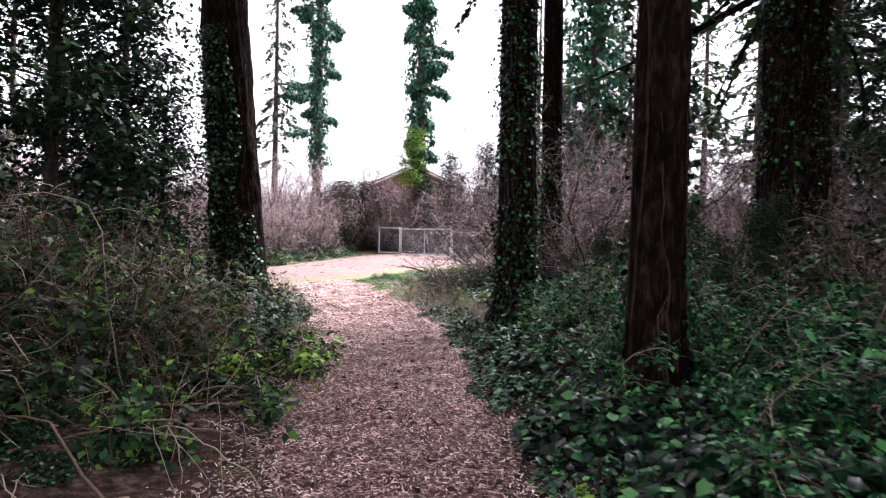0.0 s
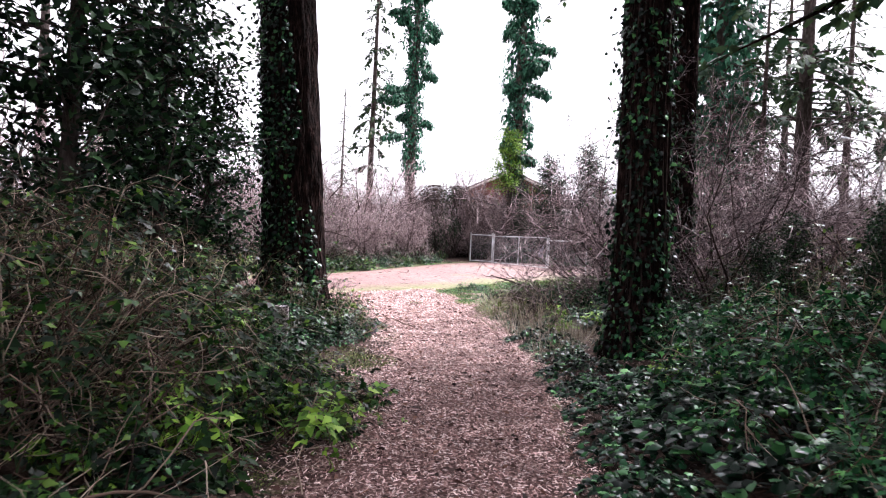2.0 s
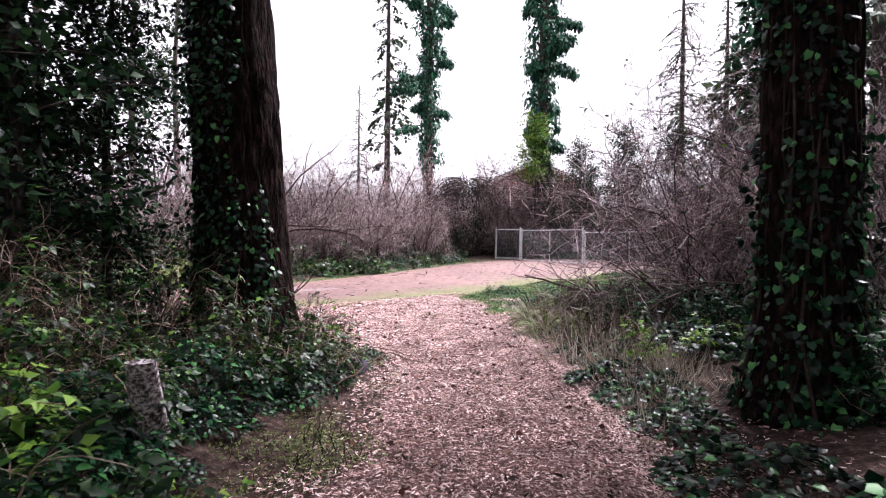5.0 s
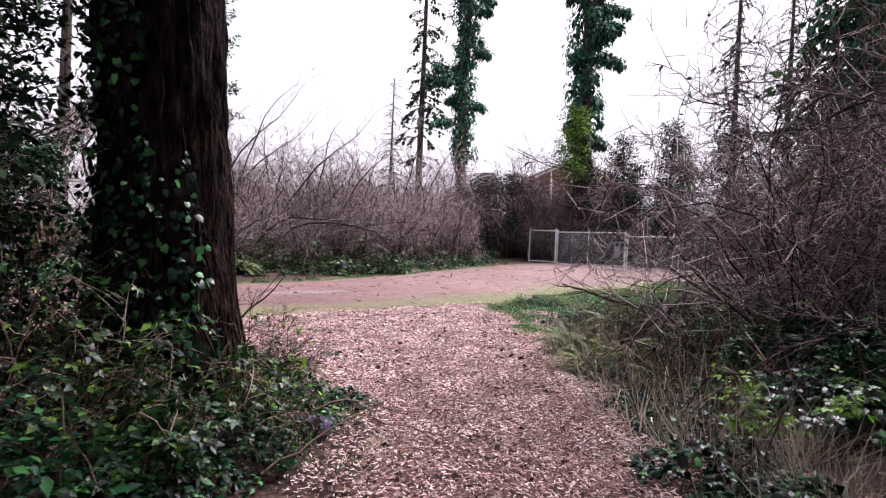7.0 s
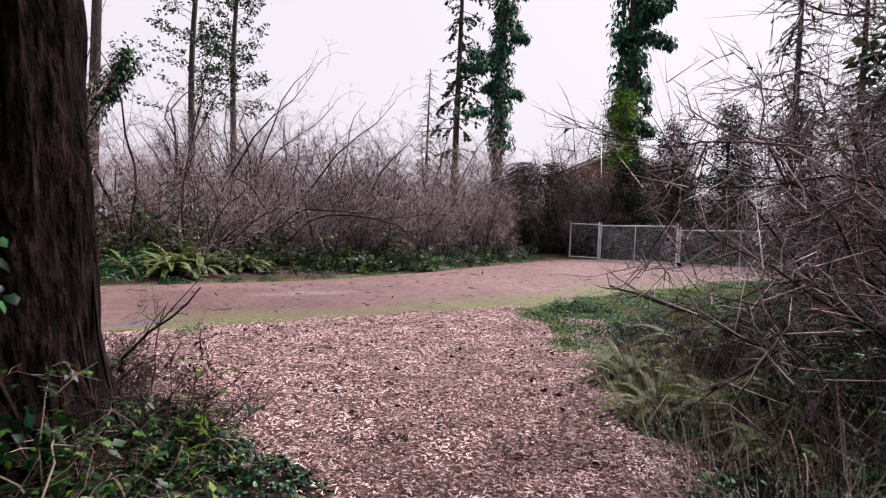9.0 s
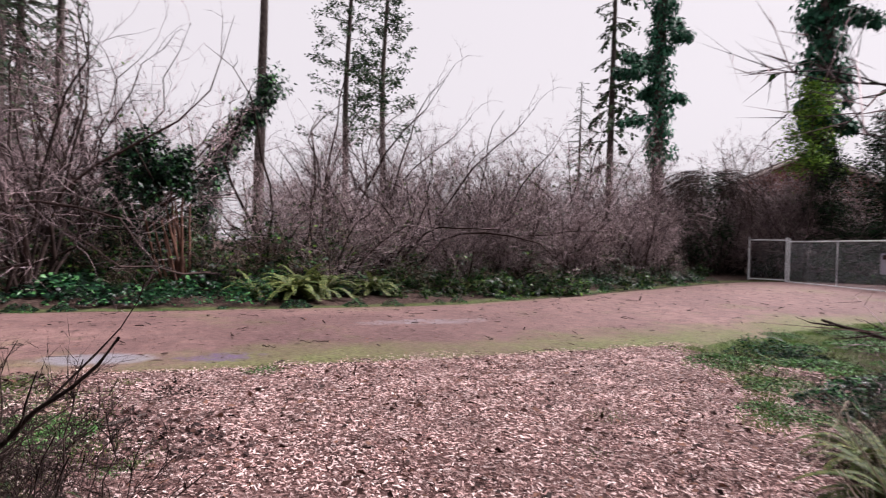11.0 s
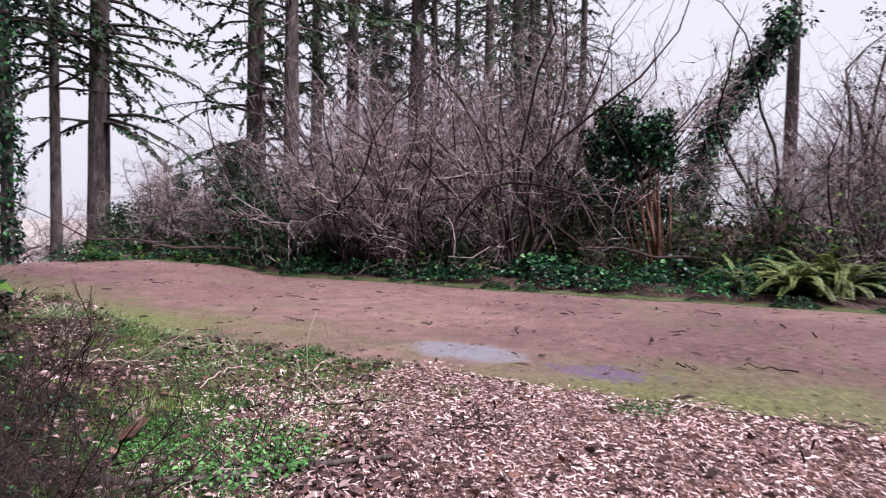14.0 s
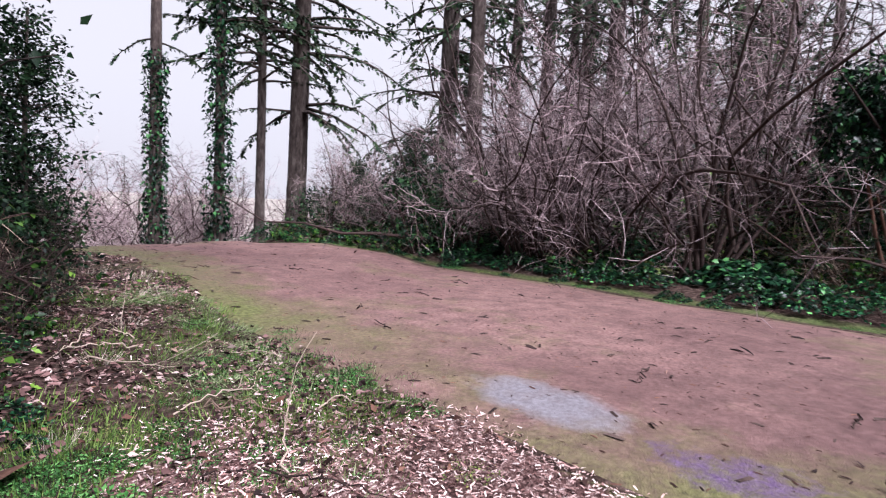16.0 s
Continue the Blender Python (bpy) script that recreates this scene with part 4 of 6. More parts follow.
# ---- ferns, grass, wood chips ----
fern = sword_fern((-12.2, 21.9), 1.25, 44, "large sword fern with arching fronds")
for x, y, s in ((-11.9, 22.5, 1.0), (-12.6, 22.6, .9), (-11.3, 23.7, .75), (-12.9, 21.3, .7), (-16.4, 17.0, .5), (-10.2, 26.8, .6), (0.6, 16.2, .8), (-.4, 17.4, .7), (.2, 14.9, .6), (-2.6, 6.6, .6)):
    copy_thing(fern, pose(x, y, gz(x, y), 0, 0, x * 70) @ Matrix.Scale(s, 4))

# ---- ground cover along the far side of the road ----
for y in np.arange(7, 38.2, 1.0):
    j = lambda k: k * (rng.random() - .5)
    for off, s in ((.45, .32), (1.5, .85), (3.0, 1.3)):
        yy = y + j(.8)
        if off > 2 and 19.6 < yy < 22.2:
            s = .6
        if abs(yy - 19) < .5 and off < 1 or 21.3 < yy < 26.5 and off > 1 and rng.random() < .6:
            continue
        put(ivies[int(rng.integers(3))] if yy < 22 or off > 1 else ivies[2], float(far_edge(yy)) - off + j(.4), yy, s + j(.25))
for x, y, s in ((-11.0, 24.6, .8), (-10.4, 25.5, .7), (-10.2, 26.6, 1.2), (-8.9, 29, 1.3), (-8.0, 32, 1.2), (-9.6, 28.2, 1.4), (-11.2, 26.2, 1.2), (-7.4, 34.5, 1.1), (-7.0, 37.5, 1.0), (-7.2, 40.5, 1.1), (-17.5, 16, 1.2), (-19.5, 11, 1.3), (-20, 8.4, 1.2)):
    put(brambles[0], x, y, s)

# ---- brush at the corner left of the chips, and right of the path's end ----
low = bare_shrub((-4.2, 12.7), 1.0, 14, "low brush of dry leafless stems", .5, .35, 7, 5, -.02, twig=.2, group="dry brush beside the path", name="dry_brush", twig_mat=STEM, thin=.45, keep=5)
for x, y, s in ((-5.0, 12.1, 1.0), (-3.6, 12.5, .8), (-5.9, 11.3, 1.1), (-7.4, 9.6, 1.0), (-9.6, 7.6, .9), (-.1, 13.4, .8), (.2, 14.5, .9), (-.2, 15.6, .8), (-.9, 16.8, .7)):
    copy_thing(low, pose(x, y, gz(x, y), 0, 0, x * 91) @ Matrix.Scale(s, 4))
for x, y, s in ((-4.5, 11.7, .6), (-5.4, 10.9, .8), (-6.6, 9.9, .9), (-8.2, 8.2, .9), (-10.2, 6.4, .9), (-3.3, 12.0, .5)):
    put(brambles[0], x, y, s)
side = bare_shrub((2.0, 16.2), 4.6, 22, "leafless shrub leaning over the path's end", .3, .5, 14, 10, .02, rz=140, lean=(.06, .1), leaves=1, group="bare shrubs beside the path", thin=.6, keep=4)
for x, y, s, rz in ((3.0, 13.4, .95, 20), (2.9, 18.2, .85, -30), (3.3, 20.2, .7, 10), (4.0, 22.2, .9, 40)):
    copy_thing(side, pose(x, y, gz(x, y), 0, 0, rz) @ Matrix.Scale(s, 4))
straw = tuft((-.35, 13.2), 80, .6, "pale dry grass beside the path", STRAW, radius=.45, stand=.7)
for x, y, s in ((-.1, 12.4, .6), (-.55, 14.3, .8), (-.9, 15.6, .6), (.1, 13.8, .7), (-4.0, 13.3, .4), (-5.2, 13.3, .35)):
    copy_thing(straw, pose(x, y, gz(x, y), 0, 0, x * 111) @ Matrix.Scale(s, 4))
green = tuft((-5.6, 13.75), 300, .085, "fresh green grass tuft", GRASS, radius=.35, stand=.8, template=SWARD)
for k in range(190):
    if k < 12:
        y = rng.uniform(6, 14.4)
        x = float(near_edge(y)) + rng.uniform(-.1, 2.2)
    else:
        y = rng.uniform(17.5, 31)
        x = float(near_edge(y)) + rng.uniform(.1, 3.2)
        x = max(x, float(right_edge(min(y, 21))) - .2)
    s = float(rng.uniform(.4, .9))
    copy_thing(green, pose(x, y, gz(x, y), 0, 0, float(rng.uniform(0, 360))) @ Matrix.Scale(s, 4))
for x, y, s in ((-2.97, 16.9, .6), (-2.8, 15.9, .45), (-6.5, 16.2, .7), (-6.1, 13.6, 1.1), (-6.6, 13.3, 1.1), (-5.2, 13.9, .8), (-2.0, 9.2, .6), (-2.2, 9.6, .7), (-1.75, 8.0, .5), (-1.5, 5.0, .5), (-6.9, 13.0, 1.0)):
    copy_thing(green, pose(x, y, gz(x, y), 0, 0, x * 77) @ Matrix.Scale(s, 4))

# ---- loose wood chips and litter ----
def loose_chips():
    n = 520000
    x, y = rng.uniform(-11, 1.2, n), rng.uniform(.5, 21.8, n)
    soft = smooth(-.9, .12, chip_inside(x, y) + .35 * lattice(x * 1.7, y * 1.7, 31))
    corner = .07 * smooth(-.2, .3, x - near_edge(y)) * smooth(-3.6, -4.4, x) * smooth(9, 11, y) * smooth(2.8, 1.6, x - near_edge(y))
    keep = (rng.random(n) < np.maximum(soft ** 2, corner)) & (x > near_edge(y) - .3 - .4 * lattice(x * 3, y * 3, 33))
    x, y = x[keep], y[keep]
    n = len(x)
    pos = np.stack([x, y, ground_z(x, y) + .014 + .016 * rng.random(n)], -1)
    ob = part("wood_chips", Heap().add(*scatter(CHIP, pos, rng.normal(size=(n, 3)) * np.array([1, 1, .2]), np.array([0, 0, 1.0]) + .4 * rng.normal(size=(n, 3)), rng.uniform(.012, .043, n))), CHIP_PIECE)
    tagged(ob, "loose reddish brown and pale wood chips", "wood chips", "", "stuff")


loose_chips()


def road_litter():
    n = 900
    y = rng.uniform(4, 40, n)
    x = near_edge(y) + (far_edge(y) - near_edge(y)) * rng.random(n)
    S = (x - near_edge(y)) / (far_edge(y) - near_edge(y))
    pos = np.stack([x, y, ground_z(x, y) + .022 + .05 * (1 - (2 * S - 1) ** 2)], -1)
    ob = part("road_litter", Heap().add(*scatter(CHIP, pos, rng.normal(size=(n, 3)) * np.array([1, 1, .1]), np.array([0, 0, 1.0]) + .25 * rng.normal(size=(n, 3)), rng.uniform(.05, .16, n))), STEM)
    tagged(ob, "dark fallen leaves and cones on the road", "litter", "", "stuff")


road_litter()

# ---- far side of the road: ivied stump, ivied snag, evergreens ----
def lump(n, centre, spread, template, size):
    d = sphere_dirs(n)
    r = rng.random(n)[:, None] ** .35
    pos = np.array(centre) + d * r * np.array(spread) * (1 + .35 * lattice(d[:, 0] * 2.2 + 3, d[:, 1] * 2.2 + d[:, 2] * 2, 41))[:, None]
    return scatter(template, pos, d * .5 + rng.normal(size=d.shape) * .6 - np.array([0, 0, .5]), d + .4 * rng.normal(size=d.shape) + np.array([0, 0, .5]), rng.uniform(*size, n))


def ivied_stump(at):
    t = thing("ivied_stump", "broken stump of reddish stems with a bushy ivy head", "stump", at=(*at, gz(*at)))
    for k in range(11):
        a = rng.uniform(0, 6.28)
        P = grow(np.array([[.28 * math.cos(a), .28 * math.sin(a), -.1]]), np.array([[-.22 + .12 * math.cos(a), -.1 + .12 * math.sin(a), 1.0]]), np.array([rng.uniform(1.9, 2.9)]), 8, .04, 0)
        part("stem", Heap().add(*tubes(P, taper(1, 8, rng.uniform(.04, .075), .02), 6)), RED_BARK, t, shade=True)
    P = grow(np.array([[-.5, -.2, 2.2]] * 9), sphere_dirs(9) * np.array([1, 1, .3]) + np.array([0, 0, .8]), rng.uniform(1.5, 3.2, 9), 8, .12, .02)
    for k in range(9):
        part("branch", Heap().add(*tubes(P[k:k + 1], taper(1, 8, .03, .006), 5)), STEM, t)
    hp = Heap()
    for k in range(36):
        d = sphere_dirs(1)[0] * (rng.random() ** .4)
        c = np.array([-.6, -.3, 3.15]) + d * np.array([1.2, 1.15, .95])
        hp.add(*lump(170, c, rng.uniform(.22, .42) * np.ones(3), LEAF, (.08, .17)))
    part("foliage", hp, IVY_LEAF, t, "bushy dark green ivy")
    return t


RED_BARK = material("reddish_stems", [(.3, (.03, .012, .009)), (.5, (.09, .04, .027)), (.75, (.2, .105, .075))], 9, .9, .6, 25, stretch=(1, 1, .2))[0]
ivied_stump((-15.7, 21.1))


def ivied_snag(at, points):
    t = thing("ivied_snag", "bent dead tree wrapped in dark ivy", "tree", at=(*at, gz(*at)))
    P = np.array(points, float)
    s = np.linspace(0, len(P) - 1, 30)
    line = np.stack([np.interp(s, range(len(P)), P[:, k]) for k in range(3)], -1)
    part("trunk", Heap().add(*tubes(line[None], taper(1, 30, .16, .05), 8)), BARK_GREY, t, shade=True)
    n = 5200
    c = line[(rng.random(n) * 24 + 5).astype(int)]
    d = sphere_dirs(n)
    pos = c + d * (.5 * rng.random(n) ** .5)[:, None] * (1 + .5 * lattice(c[:, 2] * 2, c[:, 0], 45))[:, None]
    part("ivy", Heap().add(*scatter(LEAF, pos, d * .5 - np.array([0, 0, .6]) + .4 * rng.normal(size=d.shape), d + np.array([0, 0, .5]), rng.uniform(.1, .22, n))), IVY_LEAF, t)
    return t


ivied_snag((-19.0, 24.1), [(0, 0, -.1), (-.1, -.1, 1.8), (.0, .1, 3.4), (.35, .6, 4.8), (.9, 1.3, 5.9), (1.2, 1.8, 7.2)])
conifer((-36.5, 40.7), 40, .42, 22, 3.4, 40, "tall bare grey tree stem with few boughs", sprays=14, size=.8, fill=.4, gap=8)
leafy_tree((-29.7, 46.4), 27, 9, 7.5, 80, 60, "thin pine with an airy crown", mat=NEEDLE, size=(.16, .34), trunk=.26, name="pine_tree")
leafy_tree((-34.5, 47.6), 31, 9, 8.0, 80, 60, "tall thin pine with an airy crown", mat=NEEDLE, size=(.16, .34), trunk=.3, name="pine_tree")
for x, y, s in ((-2.0, 46.5, .8), (1.2, 45.2, .72), (3.8, 43.5, .7), (-24.5, 24, .55), (-22.5, 10.5, .42), (-10.9, 6.6, .62), (-11.9, 5.6, .7), (-9.9, 5.8, .6)):
    copy_thing(holly, pose(x, y, gz(x, y) - .3, 0, 0, x * 53) @ Matrix.Scale(s, 4))
leafy_tree((-2.4, 43.6), 9.4, 5.2, 3.4, 70, 60, "bright green young leaves at the foot of the ivied tree", mat=BRIGHT_LEAF, size=(.09, .18), trunk=.08)
for x, y, s in ((-25, 34.5, 1.55), (-23, 38, 1.6), (-28, 38, 1.8), (-20.5, 41.5, 1.6), (-25, 43, 1.9), (-18, 45, 1.6), (-15, 48, 1.7), (-21, 48, 1.9), (-12, 50, 1.6),
                (-24, 20.5, 1.7), (-22, 17.2, 1.7), (-25.5, 17.5, 1.9), (-21.5, 14.4, 1.35), (-26, 23.5, 1.7)):
    copy_thing(shrubs[(1, 3)[int(rng.integers(2))]], pose(x, y, gz(x, y) - .1, 0, 0, float(rng.uniform(0, 360))) @ Matrix.Scale(s, 4))
leaner = bare_shrub((-16.3, 25.7), 8.0, 9, "tall bare shrub of dark leaning stems", .3, .45, 9, 6, .05, lean=(.22, .55), twig=.6, group="hazels along the road", name="hazel_shrub", thin=1.25)
for x, y, s, rz in ((-14.4, 27.5, .95, 10), (-12.6, 29.8, .8, -15), (-17.4, 27.6, 1.0, 25)):
    copy_thing(leaner, pose(x, y, gz(x, y), 0, 0, rz) @ Matrix.Scale(s, 4))
fan = bare_shrub((-16.5, 17.8), 7.8, 18, "tall hazel clump of many dark fanned stems", .36, .5, 9, 6, .07, twig=.6, group="hazels along the road", name="hazel_shrub", thin=.95)
for x, y, s, rz in ((-18.6, 19.6, 1.0, 100), (-18.4, 14.4, .8, 200), (-21.0, 21.6, 1.1, 40)):
    copy_thing(fan, pose(x, y, gz(x, y), 0, 0, rz) @ Matrix.Scale(s, 4))
for x, y, s in ((-15.4, 27.5, 1.35), (-17.4, 29.2, 1.4), (-13.4, 28.8, 1.2)):
    copy_thing(shrubs[2], pose(x, y, gz(x, y), 0, 0, float(rng.uniform(-25, 25))) @ Matrix.Scale(s, 4))
for y in np.arange(8, 38, 1.9):
    j = lambda k: k * (rng.random() - .5)
    for off, s in ((4.4, 1.5), (7.0, 1.8)):
        put(ivies[int(rng.integers(2))] if off < 5 else brambles[0], float(far_edge(y)) - off + j(1), y + j(1), s + j(.4))

# ---- dark evergreen bushes and ivy-draped heaps under the thickets beyond the road ----
def evergreen_bush(at, width, height, leaves, label, canes=0):
    t = thing("evergreen_bush", label, "bush", "dark bushes along the road", at=(*at, gz(*at)))
    k = 16
    a = rng.uniform(0, 6.28, k)
    P = grow(np.stack([.2 * width * np.cos(a), .2 * width * np.sin(a), -.1 + 0 * a], -1), np.stack([.35 * np.cos(a), .35 * np.sin(a), 1 + 0 * a], -1), height * rng.uniform(.6, 1, k), 7, .15, 0)
    part("stalk_mass", Heap().add(*tubes(P, taper(k, 7, .03, .008), 5)), STEM, t)
    hp = Heap()
    for q in range(22):
        a, u = rng.uniform(0, 6.28), rng.random()
        rr = width * .42 * math.sqrt(rng.random()) * (1 - .45 * u)
        hp.add(*lump(leaves // 22, (rr * math.cos(a), rr * math.sin(a), height * (.12 + .8 * u)), (width * .2, width * .2, height * .15), LEAF, (.08, .17)))
    part("foliage", hp, HOLLY_LEAF, t)
    if canes:
        a = rng.uniform(0, 6.28, canes)
        rr = .25 * width * np.sqrt(rng.random(canes))
        Q = grow(np.stack([rr * np.cos(a), rr * np.sin(a), height * rng.uniform(.75, 1, canes)], -1), np.stack([np.cos(a), np.sin(a), .35 + 0 * a], -1), (width * .5 + height * .6) * rng.uniform(.4, 1, canes), 9, .14, -.3)
        Q[..., 2] = np.maximum(Q[..., 2], .05)
        part("cane_tangle", Heap().add(*tubes(Q, taper(canes, 9, .012, .004), 3)), STEM, t, "curtain of hanging bare canes")
    return t


bush = evergreen_bush((-19.0, 11.8), 3.0, 2.3, 1800, "dark evergreen bush under bare shrubs")
for y in np.arange(7.2, 41, 1.35):
    for off, s in ((3.4, .75), (5.6, 1.0), (8.5, 1.3)):
        yy, ox = float(y + .9 * (rng.random() - .5)), off + 1.2 * (rng.random() - .5)
        if off < 7 and 17.8 < yy < 25.5 or off < 9 and yy > 24 or off < 5 and (yy > 17 or rng.random() < .3):
            continue
        put(bush, float(far_edge(yy)) - ox, yy, s * (.8 + .5 * float(rng.random())))
heap = evergreen_bush((-6.5, 42.7), 3.4, 5.0, 2800, "tall round bush draped with bare hanging canes", 420)
put(heap, -9.8, 46.4, .8)
for x, y, s in ((-1.2, 47.4, 1.7), (1.8, 46.2, 1.5), (4.4, 44.0, 1.5), (7.2, 41.5, 1.4), (-4.0, 48.4, 1.9), (-3.6, 43.8, .7), (-1.4, 43.2, .7)):
    put(bush, x, y, s)
for x, y, s in ((-4.1, 44.6, .9), (-2.4, 44.4, 1.0), (-4.7, 46.2, 1.15), (-3.2, 47.0, 1.2)):
    copy_thing(shrubs[3], pose(x, y, gz(x, y), 0, 0, x * 61) @ Matrix.Scale(s, 4))


# ---- house behind the thicket ----
def house(at, wide, deep, eave, ridge):
    x, y = at
    t = thing("house", "reddish wooden house with a low gabled roof behind the thicket", "house", at=(x, y, gz(x, y)))
    w, e, r = wide / 2, eave, ridge
    v = np.array([[-w, 0, -.5], [w, 0, -.5], [w, 0, e], [0, 0, r], [-w, 0, e]], float)
    v = np.concatenate([v, v + np.array([0, deep, 0])])
    part("wall", Heap().add(v[[0, 1, 6, 5, 2, 7, 9, 4, 3, 8]], np.array([(0, 1, 4, 7), (3, 2, 5, 6), (0, 7, 6, 3), (1, 2, 5, 4)])).add(v, tri((4, 2, 3), (9, 8, 7))), SIDING, t)
    for sgn in (-1, 1):
        a = np.array([[0, -.6, r + .02], [0, deep + .6, r + .02], [sgn * (w + .6), deep + .6, e - .33], [sgn * (w + .6), -.6, e - .33]], float)
        b = a + np.array([0, 0, .18])
        f = np.array([(0, 1, 2, 3), (4, 7, 6, 5), (0, 3, 7, 4), (1, 5, 6, 2), (2, 6, 7, 3), (0, 4, 5, 1)])
        part("roof", Heap().add(np.concatenate([a, b]), f), ROOFING, t, "low roof slope")
        c = np.array([[0, -.66, r - .2], [0, -.61, r - .2], [sgn * (w + .6), -.61, e - .55], [sgn * (w + .6), -.66, e - .55]], float)
        part("fascia", Heap().add(np.concatenate([c, c + np.array([0, 0, .24])]), f), SIDING_PALE, t, "pale fascia board")
    return t


SIDING = material("red_siding", [(.3, (.16, .05, .035)), (.7, (.27, .10, .07))], 3, .8, .3, stretch=(.3, 1, 6))[0]
SIDING_PALE = material("pale_boards", [(.3, (.5, .42, .38)), (.7, (.66, .58, .54))], 4, .7, .1)[0]
ROOFING = material("weathered_roof", [(.3, (.10, .08, .075)), (.7, (.2, .16, .15))], 6, .9, .4)[0]
house((-3.1, 62), 9.4, 10, 6.0, 8.0)
for k, (x, y, s) in enumerate(((-7.2, 57, 1.3), (-5.2, 56.5, 1.25), (-3.4, 57.5, 1.4), (-1.4, 56.5, 1.45), (.6, 57.5, 1.4), (2.4, 56.5, 1.35), (-4.2, 54.5, 1.3), (-.4, 54.5, 1.35))):
    copy_thing(shrubs[(1, 3)[k % 2]], pose(x, y, gz(x, y), 0, 0, 71 * k) @ Matrix.Scale(s, 4))

# ---- small things ----
LICHEN = material("lichen_bark", [(.4, (.03, .02, .022)), (.5, (.26, .21, .22)), (.58, (.68, .62, .65))], 38, .95, .8, 40, .02, large=.3)[0]
STONE = material("purplish_stone", [(.3, (.012, .008, .018)), (.5, (.055, .034, .085)), (.72, (.16, .11, .21))], 22, .9, .8, 40, .02)[0]
post_thing = thing("broken_stump", "short broken leaning trunk mottled with pale lichen", "stump", at=(-3.0, 8.95, gz(-3.0, 8.95)))
hp = trunk_heap(.56, .08, .068, (.36, -.66), 20, 30, .2, .25)
cap = hp.v[0][-20:].copy()
hp.add(np.concatenate([cap, cap.mean(0, keepdims=True) - np.array([[0, 0, .05]])]), np.array([(k, (k + 1) % 20, 20) for k in range(20)]))
part("trunk", hp, LICHEN, post_thing)


def stone(at, size, label, mat, flat=.7):
    t = thing("stone", label, "stone", at=(*at, gz(*at)))
    d = []
    for i in range(9):
        for k in range(14):
            th, ph = math.pi * i / 8, 2 * math.pi * k / 14
            d.append((math.sin(th) * math.cos(ph), math.sin(th) * math.sin(ph), math.cos(th)))
    d = np.array(d)
    r = size * (1 + .28 * lattice(d[:, 0] * 2 + 5, d[:, 1] * 2 + d[:, 2] * 1.7, 51))
    v = d * r[:, None] * np.array([1, .85, flat]) + np.array([0, 0, size * flat * .6])
    i = np.arange(9 * 14).reshape(9, 14)
    f = np.stack([i[:-1], i[1:], np.roll(i, -1, 1)[1:], np.roll(i, -1, 1)[:-1]], -1).reshape(-1, 4)
    part("body", Heap().add(v, f), mat, t, shade=True)
    return t


stone((-2.68, 11.72), .125, "small purplish mossy stone beside the path", STONE, .85)
put(ivies[0], -2.9, 11.55, .3)
put(ivies[1], -2.75, 11.95, .2)


def stick(points, r, label, mat, name="fallen_branch", twigs=4):
    P = np.array(points, float)
    s = np.linspace(0, len(P) - 1, 12)
    line = np.stack([np.interp(s, range(len(P)), P[:, k]) for k in range(3)], -1) + .012 * rng.normal(size=(12, 3))
    t = thing(name, label, "branch", "fallen branches", at=tuple(line[0]))
    line = line - line[0]
    part("limb", Heap().add(*tubes(line[None], taper(1, 12, r, r * .4), 7)), mat, t, shade=True)
    if twigs:
        s1, d1, _ = spawn(line[None], twigs, .3, 1, .5)
        for k in range(twigs):
            Q = grow(s1[k:k + 1], d1[k:k + 1], np.array([.35 + .3 * rng.random()]), 6, .15, .02)
            part("twig", Heap().add(*tubes(Q, taper(1, 6, r * .35, .002), 4)), mat, t)
    return t


def floor(x, y, up=.03):
    return (x, y, gz(x, y) + up)


stick([floor(-5.85, 12.6), floor(-5.65, 13.4, .05), floor(-5.85, 14.5)], .03, "fallen branch lying in the litter", BARK_GREY)
stick([floor(-4.6, 12.3), floor(-4.15, 12.75, .5), floor(-3.75, 13.15, 1.0)], .016, "thin dead branch leaning out of the brush", STEM)
stick([floor(1.2, 19.2, .25), floor(-.2, 20.6, .3), floor(-1.5, 21.9, .55)], .05, "dark dead branch reaching over the verge", STEM)
for a, b in (((-1.6, 2.9), (-2.8, 3.6)), ((-1.2, 4.0), (-2.2, 3.4)), ((-2.2, 4.4), (-1.2, 5.0)), ((-1.9, 6.6), (-2.9, 6.0)), ((1.9, 3.2), (3.1, 3.9)), ((-2.6, 10.9), (-1.9, 11.9)), ((-2.9, 11.2), (-2.1, 12.3))):
    stick([floor(*a, .06), floor((a[0] + b[0]) / 2, (a[1] + b[1]) / 2, .32), floor(*b, .12)], .009, "bare pale bramble cane arching over the ground", CANE, "dry_cane", 3)
for k in range(26):
    y = float(rng.uniform(8, 30))
    x = float(near_edge(y) + (far_edge(y) - near_edge(y)) * rng.uniform(.1, .9))
    a, L = rng.uniform(0, 6.28), rng.uniform(.12, .45)
    stick([(x, y, gz(x, y) + .075), (x + L * math.cos(a), y + L * math.sin(a), gz(x, y) + .075)], .008, "small dark twig lying on the road", STEM, "fallen_twig", 0)
pile = thing("soil_heap", "dark heap of wet soil and chips", "soil", at=(-6.3, 15.05, gz(-6.3, 15.05)))
hp = Heap().add(*lump(420, (0, 0, .0), (.4, .28, .06), CHIP, (.03, .07)))
part("clod_mass", hp, STEM, pile)["kind"] = "stuff"
leaf_thing = thing("fallen_leaf", "large orange-brown dead leaf", "leaf", at=floor(-6.4, 13.05, .05))
